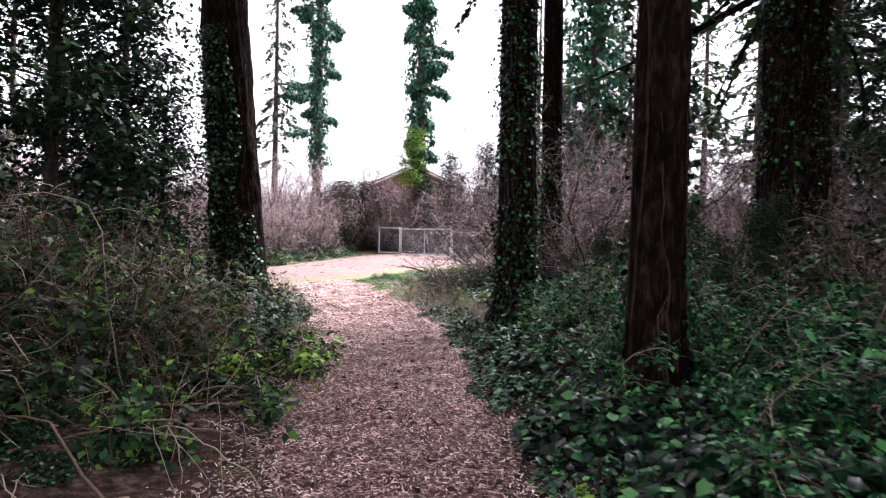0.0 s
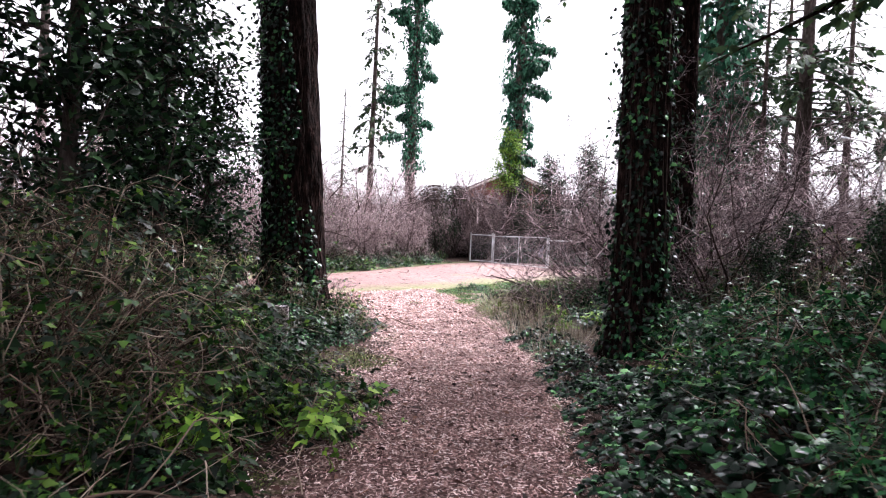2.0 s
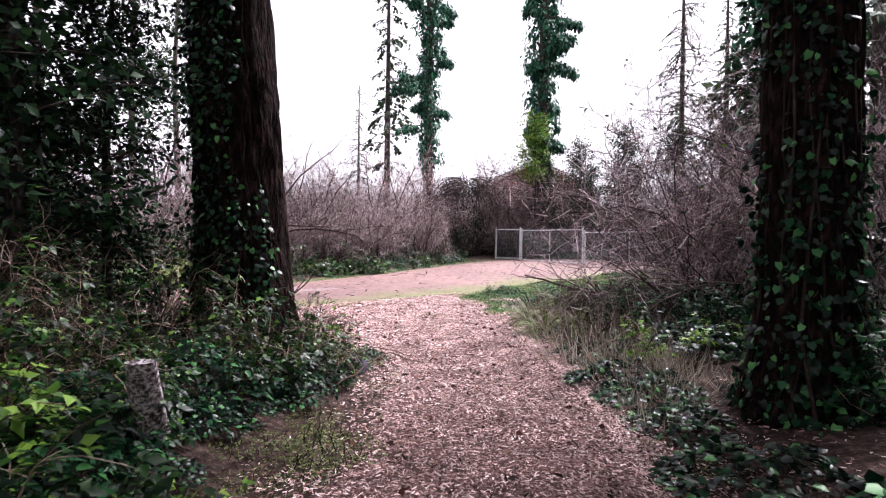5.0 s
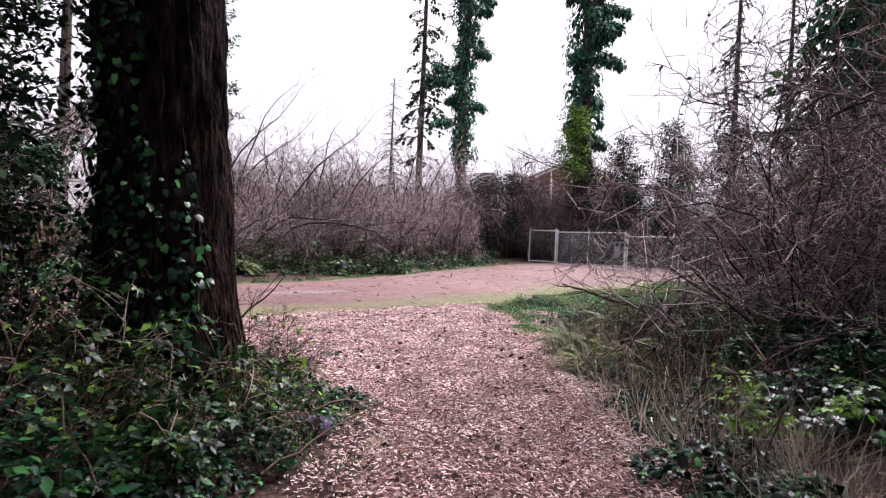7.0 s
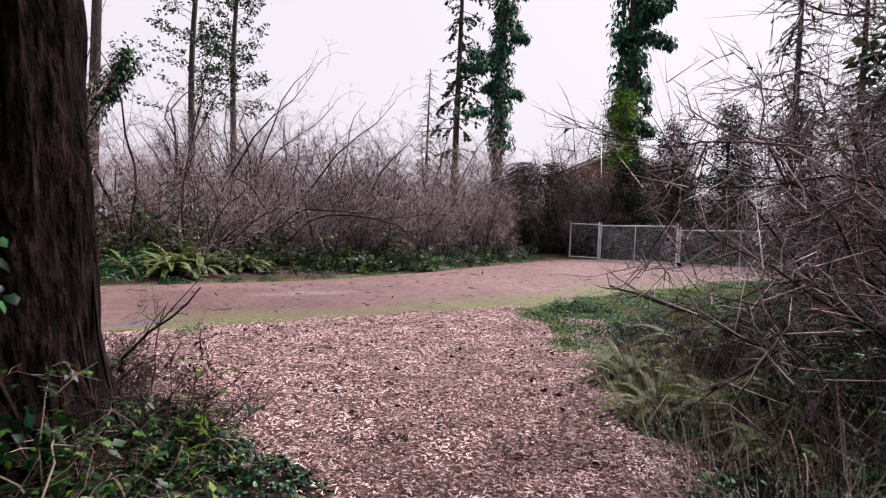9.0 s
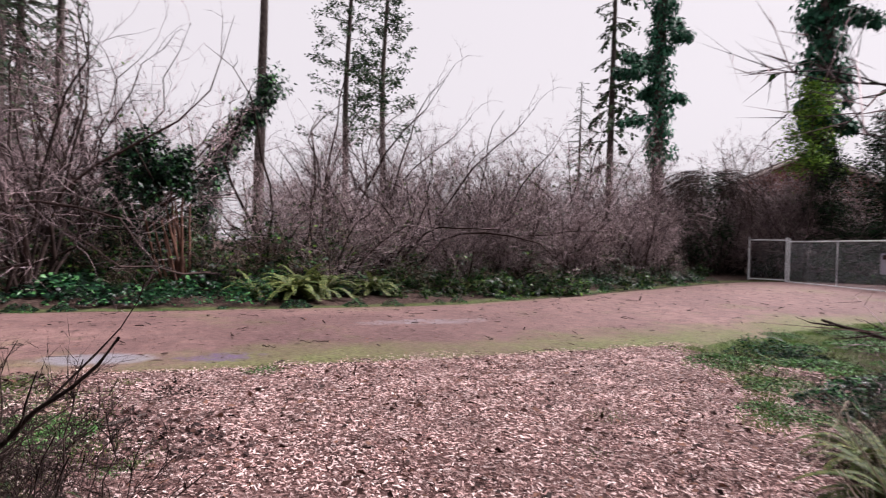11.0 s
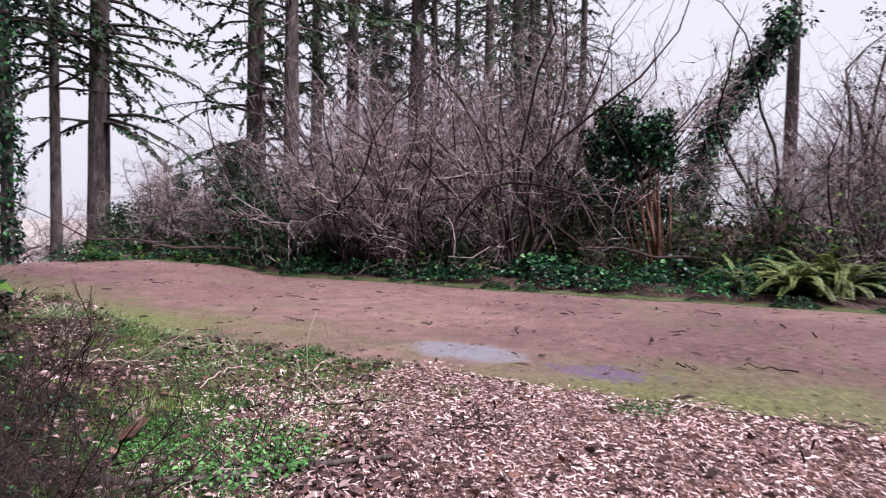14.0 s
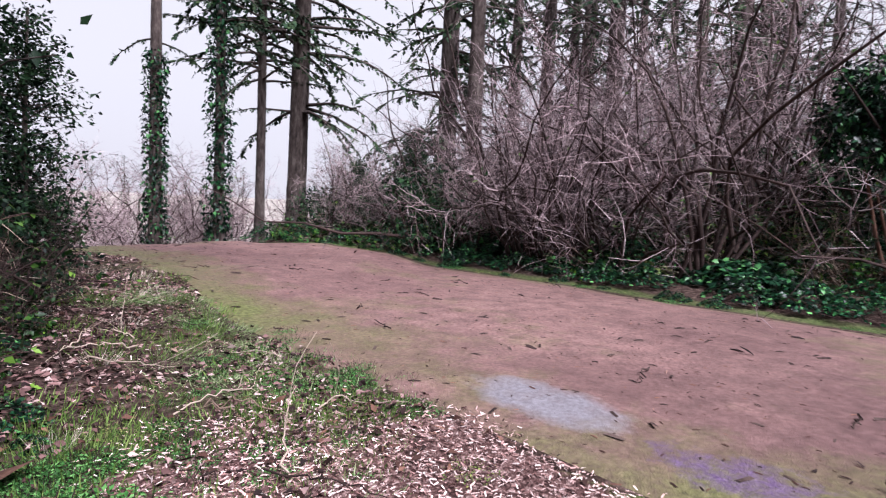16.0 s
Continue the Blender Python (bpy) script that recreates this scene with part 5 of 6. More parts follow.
part("blade", Heap().add(*scatter(IVY, np.zeros((1, 3)), np.array([[1, .4, .2]]), np.array([[.2, -.5, 1.0]]), .24)), RED_BARK, leaf_thing)
# cover at the right of the apron
for x, y, s in ((-.2, 16.0, .8), (.3, 17.0, .9), (-.6, 17.6, .6), (.1, 18.4, .8), (.9, 18.8, .9), (.5, 14.2, .8), (.9, 15.4, .9), (-.9, 18.9, .5), (.4, 20, .8), (1.6, 21.5, 1.0), (2.6, 23, 1.0), (1.2, 16.6, .9)):
    if x < .4:
        copy_thing(low, pose(x, y, gz(x, y), 0, 0, x * 57) @ Matrix.Scale(s, 4))
        put(ivies[1], x + .3, y, .4 * s)
    else:
        put(brambles[2], x + .4, y, s)

# ---- denser stand: arching hazels, dark bramble heaps, woods in the distance ----
hazel = bare_shrub((-19.2, 16.4), 7.5, 10, "tall hazel with long arching dark stems", .95, .4, 9, 7, -.03, twig=.7, group="hazels along the road", name="hazel_shrub")
for x, y, s in ((-19.9, 13.8, 1.0), (-21.6, 18.4, 1.0), (-15.8, 24.6, .95), (-13.2, 26.5, .85), (-20.6, 11.6, .8), (-23.5, 16, 1.2), (-9.4, 40.5, .8), (8.5, 22, .8)):
    copy_thing(hazel, pose(x, y, gz(x, y), 0, 0, x * 83) @ Matrix.Scale(s, 4))
for y in np.arange(9, 38, 1.7):
    j = lambda k: k * (rng.random() - .5)
    for off, s in ((4.0, 1.0), (6.2, 1.5)):
        if not (off < 5 and 18 < y < 25):
            put(brambles[1], float(far_edge(y)) - off + j(1), y + j(1), s + j(.4))
for x, y, s in ((-7.2, 44.5, 1.5), (-5.8, 45.2, 1.55), (-4.2, 45.4, 1.5), (-2.8, 46.6, 1.5), (-6.4, 47, 1.6), (-.6, 46.8, 1.4), (-9, 46.5, 1.6), (-10.5, 44, 1.4)):
    copy_thing(shrubs[(1, 3)[int(rng.integers(2))]], pose(x, y, gz(x, y), 0, 0, float(rng.uniform(0, 360))) @ Matrix.Scale(s, 4))
for k in range(16):
    x, y = -62 - 14 * rng.random(), -34 + 3.6 * k
    copy_thing(shrubs[k % 4], pose(x, y, gz(x, y) - .3, 0, 0, 50 * k) @ Matrix.Scale(1.2 + .8 * rng.random(), 4))

for x, y, s in ((-2.15, 7.05, .85), (-1.95, 6.6, .6), (-2.5, 7.3, .9), (-3.3, 8.4, .8), (-2.9, 10.4, .6), (-3.3, 9.8, .8)):
    put(brambles[0] if x > -2.2 else ivies[2], x, y, s)
for k in range(26):
    y = float(rng.uniform(13.5, 21.5))
    put(ivies[int(rng.integers(3))], float(right_edge(min(y, 21))) + .35 + 1.3 * rng.random(), y, .3 + .3 * rng.random())
for k in range(9):
    y = float(rng.uniform(8.5, 13.0))
    put(ivies[int(rng.integers(2))], float(near_edge(y)) + 1.4 + 1.6 * rng.random(), y, .16 + .16 * rng.random())

# ---- accents: young leaves, bleached canes, litter on the chips, sign on the gate, street lamp ----
young = bramble((-1.95, 6.1), 1.2, .55, 12, 420, "bramble clump with young yellow-green leaves", leaf_mat=BRIGHT_LEAF, size=(.06, .13))
for x, y, s in ((-2.7, 5.7, .8), (-3.6, 7.6, 1.2), (2.6, 6.7, .9), (1.7, 8.6, .7), (1.0, 3.1, .4), (.9, 13.0, .8), (2.1, 4.3, .5), (1.3, 17.3, .6), (-4.3, 5.2, 1.3), (-3.9, 3.6, 1.1)):
    put(young, x, y, s)
for k in range(34):
    y = float(rng.uniform(1.8, 6.2))
    x = float(left_edge(y)) - float(rng.uniform(-.15, 2.0))
    a, L = rng.uniform(0, 6.28), rng.uniform(.35, 1.2)
    q = (x + L * math.cos(a), y + L * math.sin(a))
    if q[0] > float(left_edge(q[1])) + .1:
        continue
    stick([floor(x, y, .03), floor((x + q[0]) / 2, (y + q[1]) / 2, .05 + .3 * rng.random()), floor(*q, .04)], .0042, "bleached dead cane lying over dark soil", PALE_CANE, "dead_cane", 3)
for k in range(14):
    y = float(rng.uniform(12, 18))
    x = float(right_edge(y)) + float(rng.uniform(.2, 1.4))
    a, L = rng.uniform(0, 6.28), rng.uniform(.5, 1.1)
    stick([floor(x, y, .03), floor(x + .5 * L * math.cos(a), y + .5 * L * math.sin(a), .25 + .3 * rng.random()), floor(x + L * math.cos(a), y + L * math.sin(a), .1)], .006, "bleached dead cane beside the path", PALE_CANE, "dead_cane", 2)


def path_litter():
    n = 8000
    x, y = rng.uniform(-10, 1.0, n), rng.uniform(.5, 20, n)
    keep = (y < 11) & (x < left_edge(y)) & (x > left_edge(y) - 2.4) | (chip_inside(x, y) > -1.2) & (x > near_edge(y)) | (x > near_edge(y)) & (x < near_edge(y) + 2.6) & (y > 8)
    x, y = x[keep], y[keep]
    n = len(x)
    pos = np.stack([x, y, ground_z(x, y) + .034], -1)
    ob = part("leaf_litter", Heap().add(*scatter(LEAF, pos, rng.normal(size=(n, 3)) * np.array([1, 1, .15]), np.array([0, 0, 1.0]) + .45 * rng.normal(size=(n, 3)), rng.uniform(.03, .085, n))), DEAD_LEAF)
    tagged(ob, "dark dead leaves scattered over the chips", "leaves", "", "stuff")


DEAD_LEAF = material("dead_leaves", [(.15, (.015, .007, .006)), (.6, (.06, .026, .02)), (.9, (.2, .10, .07)), (1, (.4, .3, .25))], 5, .8, 0, island=.85, spec=.2)[0]
path_litter()


def street_lamp(at, height):
    t = thing("street_lamp", "pale metal street lamp with a bent arm", "lamp", at=(*at, gz(*at)))
    z = np.linspace(0, height, 8)
    part("pole", Heap().add(*tubes(np.stack([0 * z, 0 * z, z], -1)[None], taper(1, 8, .11, .07), 10)), STEEL, t, shade=True)
    a = np.linspace(0, 1, 8)
    part("arm", Heap().add(*tubes(np.stack([-1.6 * a, 0 * a, height + .45 * np.sin(a * 1.57)], -1)[None], taper(1, 8, .05, .04), 8)), STEEL, t, shade=True)
    part("lamp_head", Heap().add(*tubes(np.array([[[-1.5, 0, height + .44], [-1.75, 0, height + .47], [-2.15, 0, height + .45], [-2.25, 0, height + .43]]]), np.array([[.05, .13, .12, .03]]), 10)), STEEL, t, shade=True)


street_lamp((17.2, 36.2), 7.2)

# ---- cover behind the large fir, brush at the corner, woods beyond the field ----
for x, y, s in ((-5.2, 11.2, .9), (-6.2, 10.6, 1.1), (-4.5, 10.9, .8), (-7.3, 9.6, 1.2), (-3.2, 11.3, .5)):
    put(brambles[1], x, y, s)
for x, y, s in ((-3.8, 12.6, .5), (-4.3, 12.5, .55), (-3.4, 12.7, .4), (-4.9, 12.3, .55)):
    put(brambles[0], x, y, s)
for x, y, s in ((-3.9, 13.0, .5), (-3.5, 12.9, .4), (-4.4, 12.9, .5), (-2.9, 12.7, .35)):
    put(ivies[int(rng.integers(2))], x, y, s)
for x, y, s in ((-4.05, 12.95, .85), (-4.6, 12.7, .9), (-3.7, 12.85, .7), (-5.3, 12.3, .8)):
    copy_thing(low, pose(x, y, gz(x, y), 0, 0, x * 191) @ Matrix.Scale(s, 4))
for k in range(30):
    y = float(rng.uniform(9.5, 14.2))
    x = float(near_edge(y)) + float(rng.uniform(.1, 2.4))
    copy_thing(green if k % 3 else straw, pose(x, y, gz(x, y), 0, 0, 37 * k) @ Matrix.Scale((.5 + .7 * rng.random()) * (1 if k % 3 else .35), 4))
for k in range(14):
    a = radians(122 + 1.9 * k)
    d = 46 + 16 * rng.random()
    x, y = -4.3 - d * math.sin(a), 15.4 + d * math.cos(a)
    copy_thing(shrubs[k % 4], pose(x, y, gz(x, y) - .3, 0, 0, 50 * k) @ Matrix.Scale(1.4 + .9 * rng.random(), 4))
for x, y, s in ((3.0, 42.2, .95), (5.6, 40.4, .9), (8.2, 37.6, .9), (.4, 44.4, .9), (-1.4, 44.2, .75), (-20.4, 9.4, .3), (-21.5, 13.5, .35)):
    copy_thing(holly, pose(x, y, gz(x, y) - .5, 0, 0, x * 71) @ Matrix.Scale(s, 4))
for x, y, s in ((9.2, 45, .7), (12, 41, .7), (15, 43, .8), (8.8, 28.5, .5)):
    copy_thing(stock[2], pose(x, y, gz(x, y) - .2, 0, 0, x * 31) @ Matrix.Scale(s, 4))
for k in range(10):
    a = radians(121 + 2.4 * k)
    d = 74 + 18 * rng.random()
    x, y = -4.3 - d * math.sin(a), 15.4 + d * math.cos(a)
    copy_thing(stock[k % 3], pose(x, y, gz(x, y) - .3, 0, 0, 70 * k) @ Matrix.Scale(.32 + .2 * rng.random(), 4))
for k in range(16):
    x = -3.5 + .75 * k
    y = 42.2 - .55 * x + float(rng.uniform(-.4, .8))
    put(ivies[int(rng.integers(3))], x + 1.2, y + 1.4, 1.0 + .6 * rng.random())

# ---- low weeds and moss, right-hand woods ----
weed = ivy_mound((-6.0, 13.75), .85, .07, 1000, "low patch of bright green weeds", mat=WEED_LEAF, size=(.018, .042), template=LEAF, group="weeds along the road", name="weed_patch")
moss = ivy_mound((-2.0, 9.4), .7, .05, 520, "low patch of olive moss and weeds", mat=FERN_LEAF, size=(.014, .034), template=LEAF, group="weeds along the road", name="weed_patch")
for x, y, s in ((-5.6, 13.4, .7), (-6.5, 13.2, .7), (-8.1, 13.5, .6), (-9.3, 11.9, .5), (-5.0, 13.8, .5), (-6.2, 12.8, .6), (-7.3, 14.3, .5),
                (-2.97, 16.9, .4), (-2.8, 15.9, .35), (-6.5, 16.2, .6), (-4.6, 15.6, .25), (-6.9, 14.5, .4)):
    put(weed, x, y, s)
for cx, cy, r, n in ((-8.1, 14.0, .6, 9), (-6.6, 12.95, .5, 9), (-8.0, 13.05, .6, 8), (-9.4, 12.6, .6, 8), (-7.2, 13.6, .7, 12), (-5.7, 13.3, .6, 12), (-6.3, 13.5, .6, 12), (-8.7, 13.4, .6, 10)):
    for k in range(n):
        a, d = rng.uniform(0, 6.28), r * math.sqrt(rng.random())
        put(weed if k % 4 else moss, cx + d * math.cos(a), cy + d * math.sin(a), .25 + .35 * float(rng.random()))
mat = tuft((-8.1, 14.0), 520, .085, "flattened mat of pale green grass", PALE_GRASS, radius=.45, stand=.28, template=SWARD)
for k in range(40):
    y = float(rng.uniform(10.5, 14.6))
    x = float(near_edge(y)) + .1 + 1.3 * float(rng.random()) ** 1.5
    copy_thing(mat, pose(x, y, gz(x, y), 0, 0, 41 * k) @ Matrix.Scale(.4 + .6 * float(rng.random()), 4))
for k in range(24):
    y = float(rng.uniform(18.5, 30))
    x = max(float(near_edge(y)) + 2.4 * float(rng.random()), float(right_edge(min(y, 21))) - .2)
    copy_thing(mat, pose(x, y, gz(x, y), 0, 0, 43 * k) @ Matrix.Scale(.6 + .9 * float(rng.random()), 4))
for k in range(60):
    y = float(rng.uniform(17.8, 33))
    x = float(near_edge(y)) + float(rng.uniform(.1, 3.4))
    x = max(x, float(right_edge(min(y, 21))) - .1)
    put(weed if k % 3 else moss, x, y, .5 + .9 * rng.random())
for k in range(34):
    y = float(rng.uniform(8, 38))
    put(moss if k % 2 else weed, float(far_edge(y)) - float(rng.uniform(.0, .6)), y, .35 + .4 * rng.random())
for k in range(20):
    y = float(rng.uniform(2, 15))
    e = float(left_edge(y)) - .15 - .5 * rng.random() if k % 3 else float(right_edge(y)) + .1 + .3 * rng.random()
    put(moss, e, y, .3 + .5 * rng.random())
for x, y, s in ((-2.1, 9.0, .9), (-2.3, 9.6, 1.0), (-1.95, 8.3, .7), (-2.5, 10.1, .8), (-7.1, 15.0, .6), (-5.0, 14.4, .4)):
    put(moss, x, y, s)
for x, y, s in ((12, 13, .8), (14.5, 17, .8), (9.8, 18.5, .7), (16.5, 21, .9), (11.5, 10.5, .75), (18, 14, .9), (13.5, 24, .8)):
    copy_thing(stock[2], pose(x, y, gz(x, y) - .2, 0, 0, x * 47) @ Matrix.Scale(s, 4))
for x, y, s in ((5.2, 15, .9), (6.4, 16.6, 1.0), (7.9, 18.5, 1.1), (7.6, 14.8, .9), (9.4, 16.8, 1.0), (6.0, 19.5, 1.1), (8.5, 12.0, 1.0), (10, 13.5, 1.1), (11.5, 16, 1.1), (8.2, 16.5, 1.0), (12.5, 12, 1.1), (7.2, 9.2, .7)):
    copy_thing(shrubs[int(rng.integers(4))], pose(x, y, gz(x, y), 0, 0, 77 * x) @ Matrix.Scale(s, 4))

# ---- dark brush at the edge of the verge ----
for x, y, s in ((-7.5, 11.2, 1.0), (-5.7, 12.0, .8)):
    copy_thing(low, pose(x, y, gz(x, y), 0, 0, x * 119) @ Matrix.Scale(s, 4))
for x, y, s in ((-6.7, 11.7, .6), (-7.6, 10.9, .7), (-8.7, 9.8, .7), (-9.9, 8.6, .7)):
    put(brambles[0], x, y, s)
for x, y, s in ((-8.7, 10.2, .45), (-9.7, 9.2, .6), (-8.3, 9.1, .7), (-7.2, 10.2, .45)):
    put(bush, x, y, s)
for x, y, s in ((-9.6, 9.7, .38),):
    copy_thing(holly, pose(x, y, gz(x, y) - .5, 0, 0, x * 37) @ Matrix.Scale(s, 4))

# ---- evergreens closing the gaps ----
for x, y, s in ((-5.25, 11.25, .5), (-6.4, 10.9, .55), (-25.5, 9.5, .5)):
    copy_thing(holly, pose(x, y, gz(x, y) - .3, 0, 0, x * 97) @ Matrix.Scale(s, 4))
for x, y, s in ((-31, 22.5, .8), (-33.5, 15, .85), (-36, 27, .9), (-28.5, 15.5, .6)):
    copy_thing(stock[2], pose(x, y, gz(x, y) - .2, 0, 0, x * 59) @ Matrix.Scale(s, 4))
for x, y, s in ((-4.0, 12.75, .6), (-3.55, 12.6, .5), (-4.6, 12.4, .6)):
    put(ivies[2], x, y, s)


# ---- litter of the verge, dark crumbs among the chips, dark thicket at the bend ----
def verge_litter():
    n = 60000
    x, y = rng.uniform(-13, -3.2, n), rng.uniform(6.5, 14.6, n)
    e = x - near_edge(y)
    keep = (e > -.15) & (e < 3.4) & (rng.random(n) < .12 + smooth(-.35, .5, lattice(x * 1.3, y * 1.3, 51)))
    x, y = x[keep], y[keep]
    n = len(x)
    pos = np.stack([x, y, ground_z(x, y) + .012 + .035 * rng.random(n)], -1)
    ob = part("verge_litter", Heap().add(*scatter(LEAF, pos, rng.normal(size=(n, 3)) * np.array([1, 1, .2]), np.array([0, 0, 1.0]) + .5 * rng.normal(size=(n, 3)), rng.uniform(.025, .075, n))), LITTER_LEAF)
    tagged(ob, "brown and pale dead leaves over the verge", "leaves", "", "stuff")
    n = 26000
    x, y = rng.uniform(-9, .4, n), rng.uniform(.5, 19, n)
    keep = (chip_inside(x, y) > -.3) & (x > near_edge(y)) & (lattice(x * 1.9, y * 1.9, 53) + .6 * lattice(x * 5, y * 5, 54) > .12 + .5 * rng.random(n))
    x, y = x[keep], y[keep]
    n = len(x)
    pos = np.stack([x, y, ground_z(x, y) + .026 + .014 * rng.random(n)], -1)
    ob = part("dark_crumbs", Heap().add(*scatter(CHIP, pos, rng.normal(size=(n, 3)) * np.array([1, 1, .3]), np.array([0, 0, 1.0]) + .5 * rng.normal(size=(n, 3)), rng.uniform(.02, .07, n))), DEAD_LEAF)
    tagged(ob, "dark bark crumbs and wet leaves among the chips", "litter", "", "stuff")


LITTER_LEAF = material("verge_leaves", [(.1, (.012, .006, .006)), (.45, (.06, .03, .028)), (.75, (.20, .11, .105)), (.95, (.42, .32, .30))], 5, .8, 0, island=.9, spec=.2)[0]
verge_litter()
for k in range(46):
    y = float(rng.uniform(8.5, 14.3))
    x = float(near_edge(y)) + float(rng.uniform(.1, 2.6))
    a, L = rng.uniform(0, 6.28), rng.uniform(.2, .8)
    stick([floor(x, y, .03), floor(x + .5 * L * math.cos(a), y + .5 * L * math.sin(a), .05 + .05 * rng.random()), floor(x + L * math.cos(a), y + L * math.sin(a), .035)], .006, "thin dead twig lying in the leaf litter", (STEM, CANE, PALE_CANE)[k % 3], "fallen_twig", k % 3)
for k in range(34):
    a, d = rng.uniform(0, 6.28), rng.random() ** .5
    cx, cy, r = ((-5.5, 13.1, .7), (-6.2, 12.9, .6), (-7.4, 14.35, .6), (-7.9, 13.9, .6))[k % 4]
    x, y = cx + r * d * math.cos(a), cy + .7 * r * d * math.sin(a)
    copy_thing(green, pose(x, y, gz(x, y), 0, 0, 53 * k) @ Matrix.Scale(.45 + .4 * float(rng.random()), 4))
thick = bare_shrub((-8.1, 10.9), .95, 14, "dark thicket of thin leafless stems", .4, .2, 7, 5, -.02, twig=.2, leaves=2, group="dark thickets at the bend", name="thicket", twig_mat=STEM, thin=.9, keep=4)
for x, y, s in ((-8.6, 10.5, 1.1), (-7.3, 10.8, .9), (-8.9, 9.9, 1.2), (-9.9, 8.8, 1.2), (-7.9, 10.2, 1.5), (-11, 7.6, 1.3), (-6.6, 10.9, 1.4)):
    copy_thing(thick, pose(x, y, gz(x, y), 0, 0, x * 143) @ Matrix.Scale(s, 4))
for x, y, s in ((-7.5, 11.4, .45), (-8.4, 10.6, .5), (-6.9, 11.2, .5), (-9.3, 9.5, .55), (-6.3, 11.0, .6)):
    put(ivies[0], x, y, s)

# ---- brush closing the right of the path's end, leaves before the leaning stump ----
for x, y, s, rz in ((3.0, 16.4, .7, 60), (3.3, 17.7, 1.05, 250)):
    copy_thing(side, pose(x, y, gz(x, y), 0, 0, rz) @ Matrix.Scale(s, 4))
copy_thing(stock[2], pose(3.6, 18.9, gz(3.6, 18.9) - .2, 0, 0, 40) @ Matrix.Scale(.3, 4))
for x, y, s in ((-2.5, 8.05, .55),):
    put(young, x, y, s)
for x, y, s in ((-.35, 15.0, .5), (-.1, 14.2, .4), (-.75, 16.3, .45)):
    copy_thing(fern, pose(x, y, gz(x, y), 0, 0, x * 210) @ Matrix.Scale(s, 4))
for x, y, s in ((-1.5, 41.2, .9), (.2, 40.0, .8), (1.9, 38.8, .9), (3.6, 37.6, .9)):
    put(brambles[0], x + 1.6, y + 2.2, s)
for x, y, s in ((-2.6, 9.25, .36), (-2.95, 9.5, .5), (-2.4, 8.75, .24), (-3.2, 9.2, .5), (-2.75, 8.5, .4)):
    put(ivies[0] if x < -2.7 else moss, x, y, s if x < -2.7 else s * 2.4)
for x, y, s in ((.2, 16.8, .8), (.6, 15.6, .9), (-.05, 15.9, .7), (.4, 14.5, .8), (-.3, 17.6, .6)):
    put(ivies[1], x + .1, y, .5)
    copy_thing(thick, pose(x, y, gz(x, y), 0, 0, x * 333) @ Matrix.Scale(s, 4))
for x, y, s in ((-1.05, 16.0, .5), (-.8, 15.0, .5), (-1.2, 16.9, .4)):
    copy_thing(fern, pose(x, y, gz(x, y), 0, 0, y * 210) @ Matrix.Scale(s, 4))


for x, y, s in ((-4.2, 12.75, .55), (-4.7, 12.8, .6), (-5.2, 12.55, .6), (-5.7, 12.3, .6), (-3.85, 12.7, .5)):
    put(ivies[0], x, y, s)
    put(brambles[0], x - .15, y - .15, s * .8)
for x, y, s in ((-5.4, 12.9, 1.0), (-5.0, 13.0, .9), (-5.9, 12.6, 1.1), (-4.6, 13.1, .8)):
    copy_thing(low, pose(x, y, gz(x, y), 0, 0, x * 277) @ Matrix.Scale(s, 4))
    put(ivies[0], x - .1, y - .25, .42)
    put(brambles[0], x + .1, y - .3, .42)


# ---- straw and spilled chips along the right edge of the path ----
for k in range(26):
    y = float(rng.uniform(10.5, 18.5))
    x = float(right_edge(y)) + float(rng.uniform(.0, 1.3))
    copy_thing(straw, pose(x, y, gz(x, y), 0, 0, 47 * k) @ Matrix.Scale(.35 + .45 * float(rng.random()), 4))
for x, y, s in ((-4.6, 12.8, .4), (-5.0, 12.5, .5), (-4.2, 12.95, .35)):
    put(brambles[0], x, y, s)


def spilled_chips():
    n = 26000
    y = rng.uniform(9, 20.5, n)
    e = rng.exponential(.42, n) - .1
    x = right_edge(np.minimum(y, 20)) + e
    keep = (x > near_edge(y)) & (lattice(x * 2.3, y * 2.3, 71) > -.25 - .4 * rng.random(n))
    x, y = x[keep], y[keep]
    n = len(x)
    pos = np.stack([x, y, ground_z(x, y) + .02 + .03 * rng.random(n)], -1)
    ob = part("spilled_chips", Heap().add(*scatter(CHIP, pos, rng.normal(size=(n, 3)) * np.array([1, 1, .2]), np.array([0, 0, 1.0]) + .4 * rng.normal(size=(n, 3)), rng.uniform(.012, .043, n))), CHIP_PIECE)
    tagged(ob, "wood chips strewn thinly over the grass edge", "wood chips", "", "stuff")


spilled_chips()

# ---- high bank of brambles right of the path, dry stalks along its end ----
bank = bramble((2.5, 6.6), 2.5, 1.15, 46, 2400, "high bramble mound with fresh green leaves and long canes", leaf_mat=BANK_LEAF, size=(.05, .1))
for x, y, s in ((3.4, 5.6, 1.1), (2.6, 8.2, 1.0), (3.7, 7.4, 1.2), (3.3, 9.2, 1.0), (4.6, 6.4, 1.2), (4.5, 4.6, 1.1), (3.2, 3.9, .9), (2.2, 4.9, .75), (2.2, 2.4, .7), (3.4, 2.2, .9)):
    put(bank, x, y, s)
sprig = bramble((-3.35, 12.1), .7, 1.35, 12, 170, "bright green bramble shoots standing at the foot of the fir", leaf_mat=BRIGHT_LEAF, size=(.07, .13))
put(sprig, -3.6, 7.2, .9)
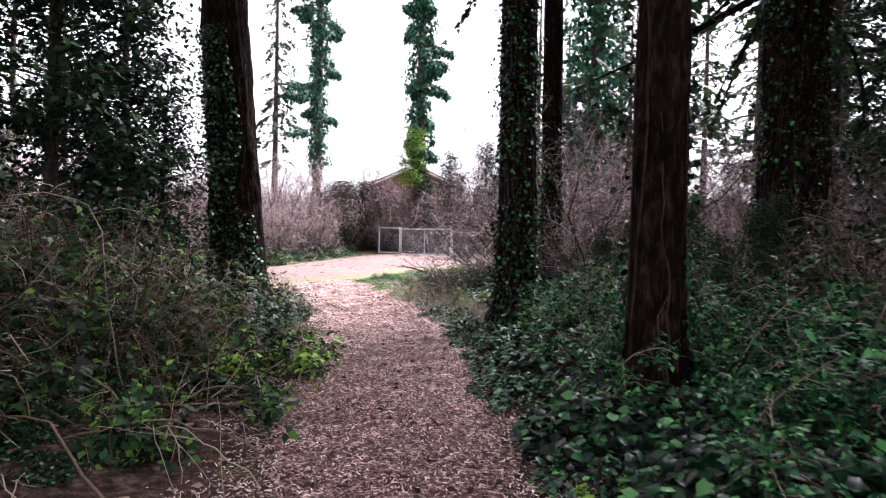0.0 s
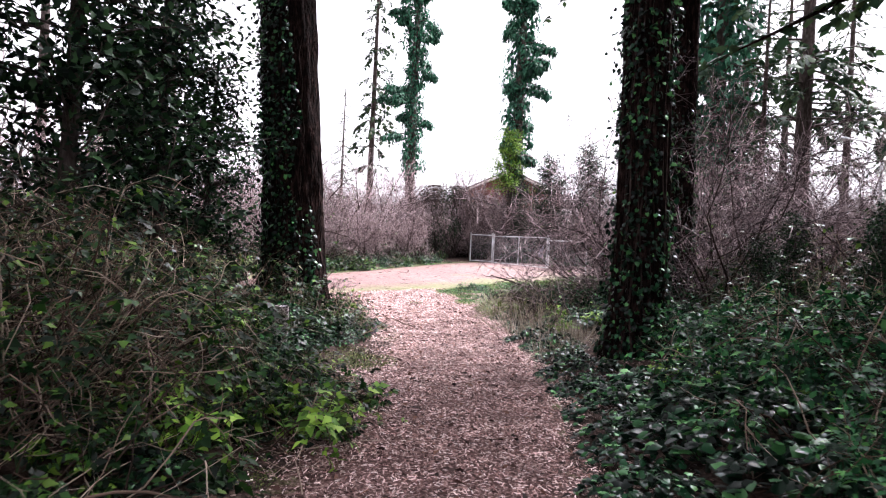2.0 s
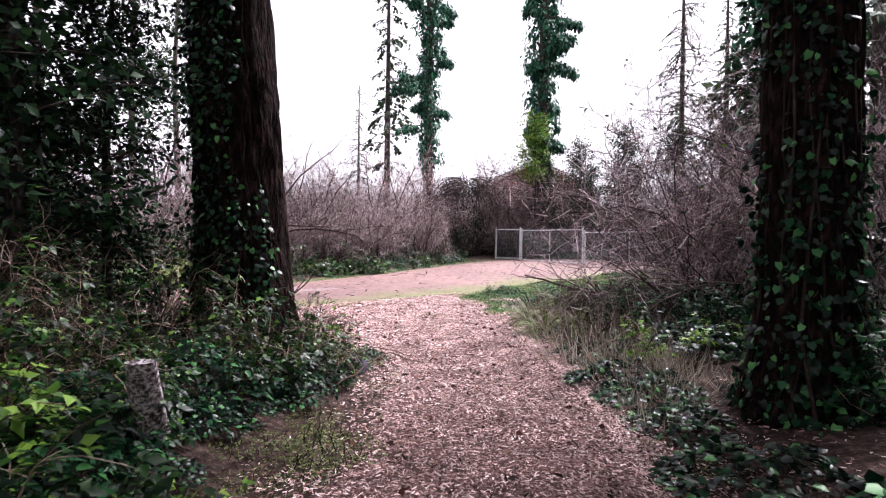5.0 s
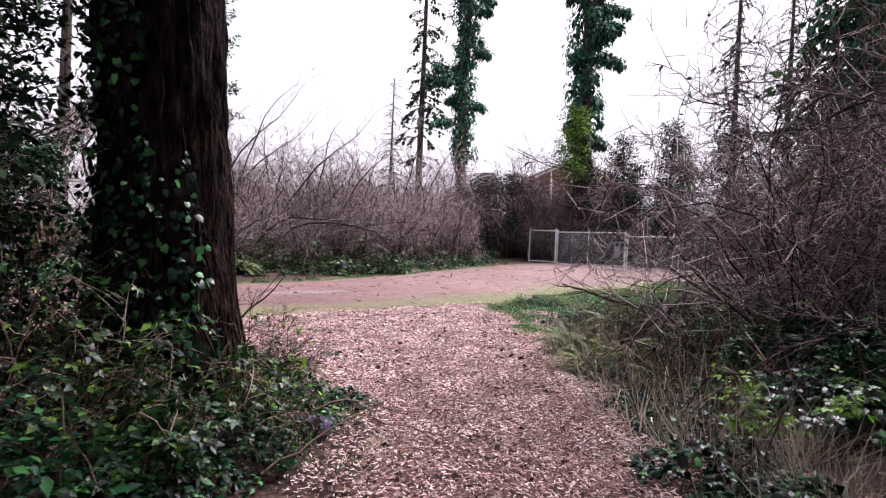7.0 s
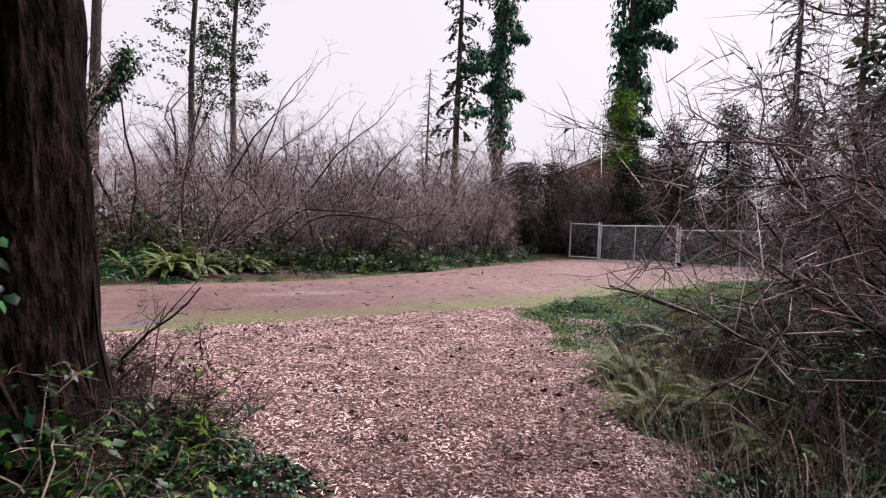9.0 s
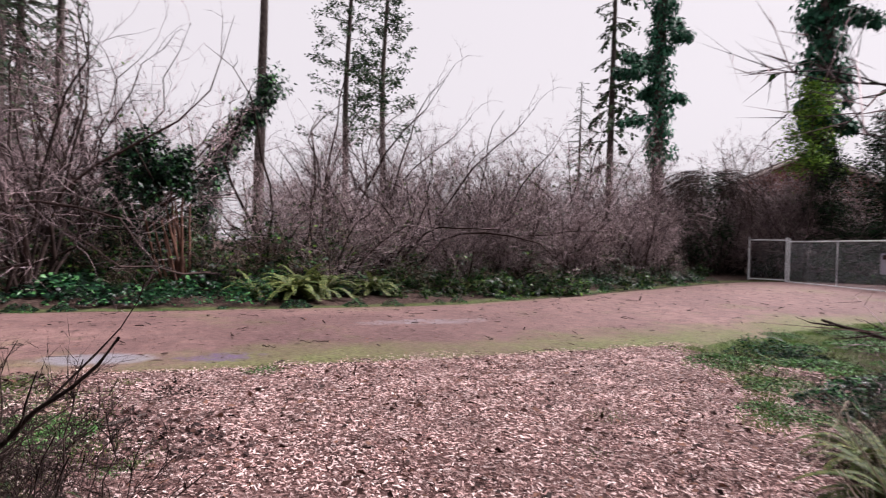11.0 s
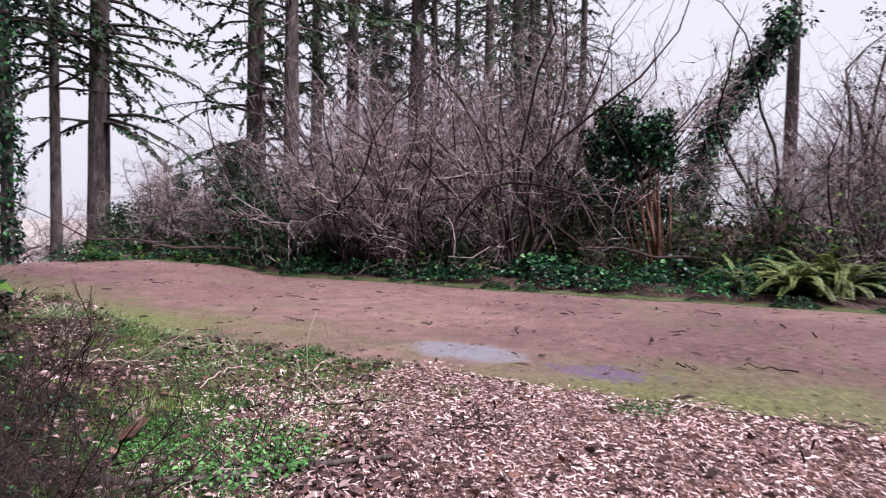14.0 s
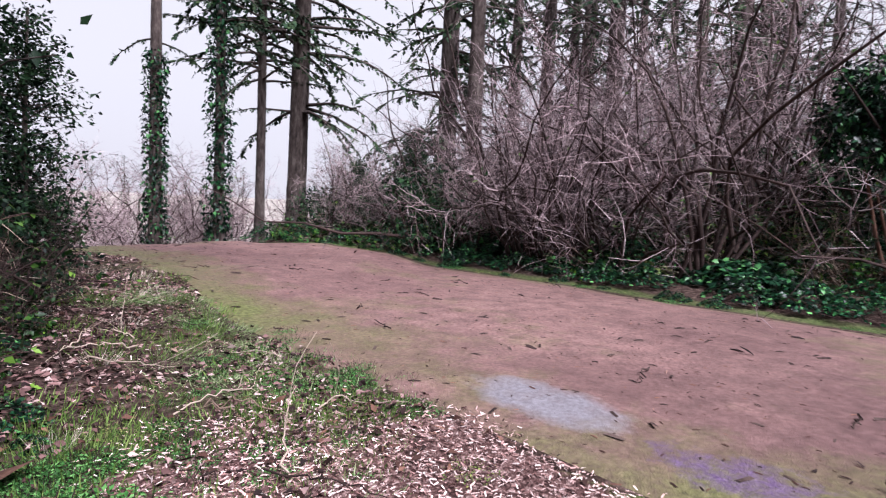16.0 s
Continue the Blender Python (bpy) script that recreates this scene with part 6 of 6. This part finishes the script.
stalk = tuft((.05, 12.2), 26, .95, "tall bleached dry stalks beside the path", PALE_CANE, radius=.5, stand=1.0, template=STALK)
for k in range(22):
    y = float(rng.uniform(10.8, 16.5))
    x = float(right_edge(y)) + float(rng.uniform(.25, 1.5))
    copy_thing(stalk, pose(x, y, gz(x, y), 0, 0, 61 * k) @ Matrix.Scale(.4 + .5 * float(rng.random()), 4))

# ---- dark evergreen bushes in the wood right of the path ----
for x, y, s in ((3.6, 9.4, .24), (4.4, 8.3, .26), (3.1, 11.4, .22), (5.0, 9.0, .28), (3.9, 12.4, .27), (4.7, 11.2, .3), (3.4, 7.3, .2)):
    copy_thing(holly, pose(x, y, gz(x, y) - .35, 0, 0, x * 171) @ Matrix.Scale(s, 4))
for x, y, s in ((3.9, 9.9, 1.0), (4.9, 7.6, 1.0), (3.3, 10.4, .9)):
    put(brambles[1], x, y, s)
for x, y, s in ((-2.6, 3.5, .34), (-2.95, 4.2, .45), (-2.2, 3.3, .26), (-3.3, 3.7, .5), (-2.15, 4.0, .22), (-3.0, 3.0, .4), (-2.4, 2.7, .3), (-3.7, 4.3, .5)):
    put(ivies[0], x, y, s)
for x, y, s in ((-2.7, 3.9, .3), (-3.2, 3.4, .35)):
    put(brambles[0], x, y, s)


def road_crumbs():
    n = 5200
    y = rng.uniform(6, 34, n)
    S = rng.random(n)
    x = near_edge(y) + (far_edge(y) - near_edge(y)) * S
    keep = lattice(x * .8, y * .8, 81) > -.1 - .5 * rng.random(n)
    x, y, S = x[keep], y[keep], S[keep]
    n = len(x)
    pos = np.stack([x, y, ground_z(x, y) + .02 + .05 * (1 - (2 * S - 1) ** 2)], -1)
    ob = part("road_crumbs", Heap().add(*scatter(CHIP, pos, rng.normal(size=(n, 3)) * np.array([1, 1, .1]), np.array([0, 0, 1.0]) + .25 * rng.normal(size=(n, 3)), rng.uniform(.015, .06, n))), DEAD_LEAF)
    tagged(ob, "small crumbs of bark and leaf on the road", "litter", "", "stuff")


road_crumbs()
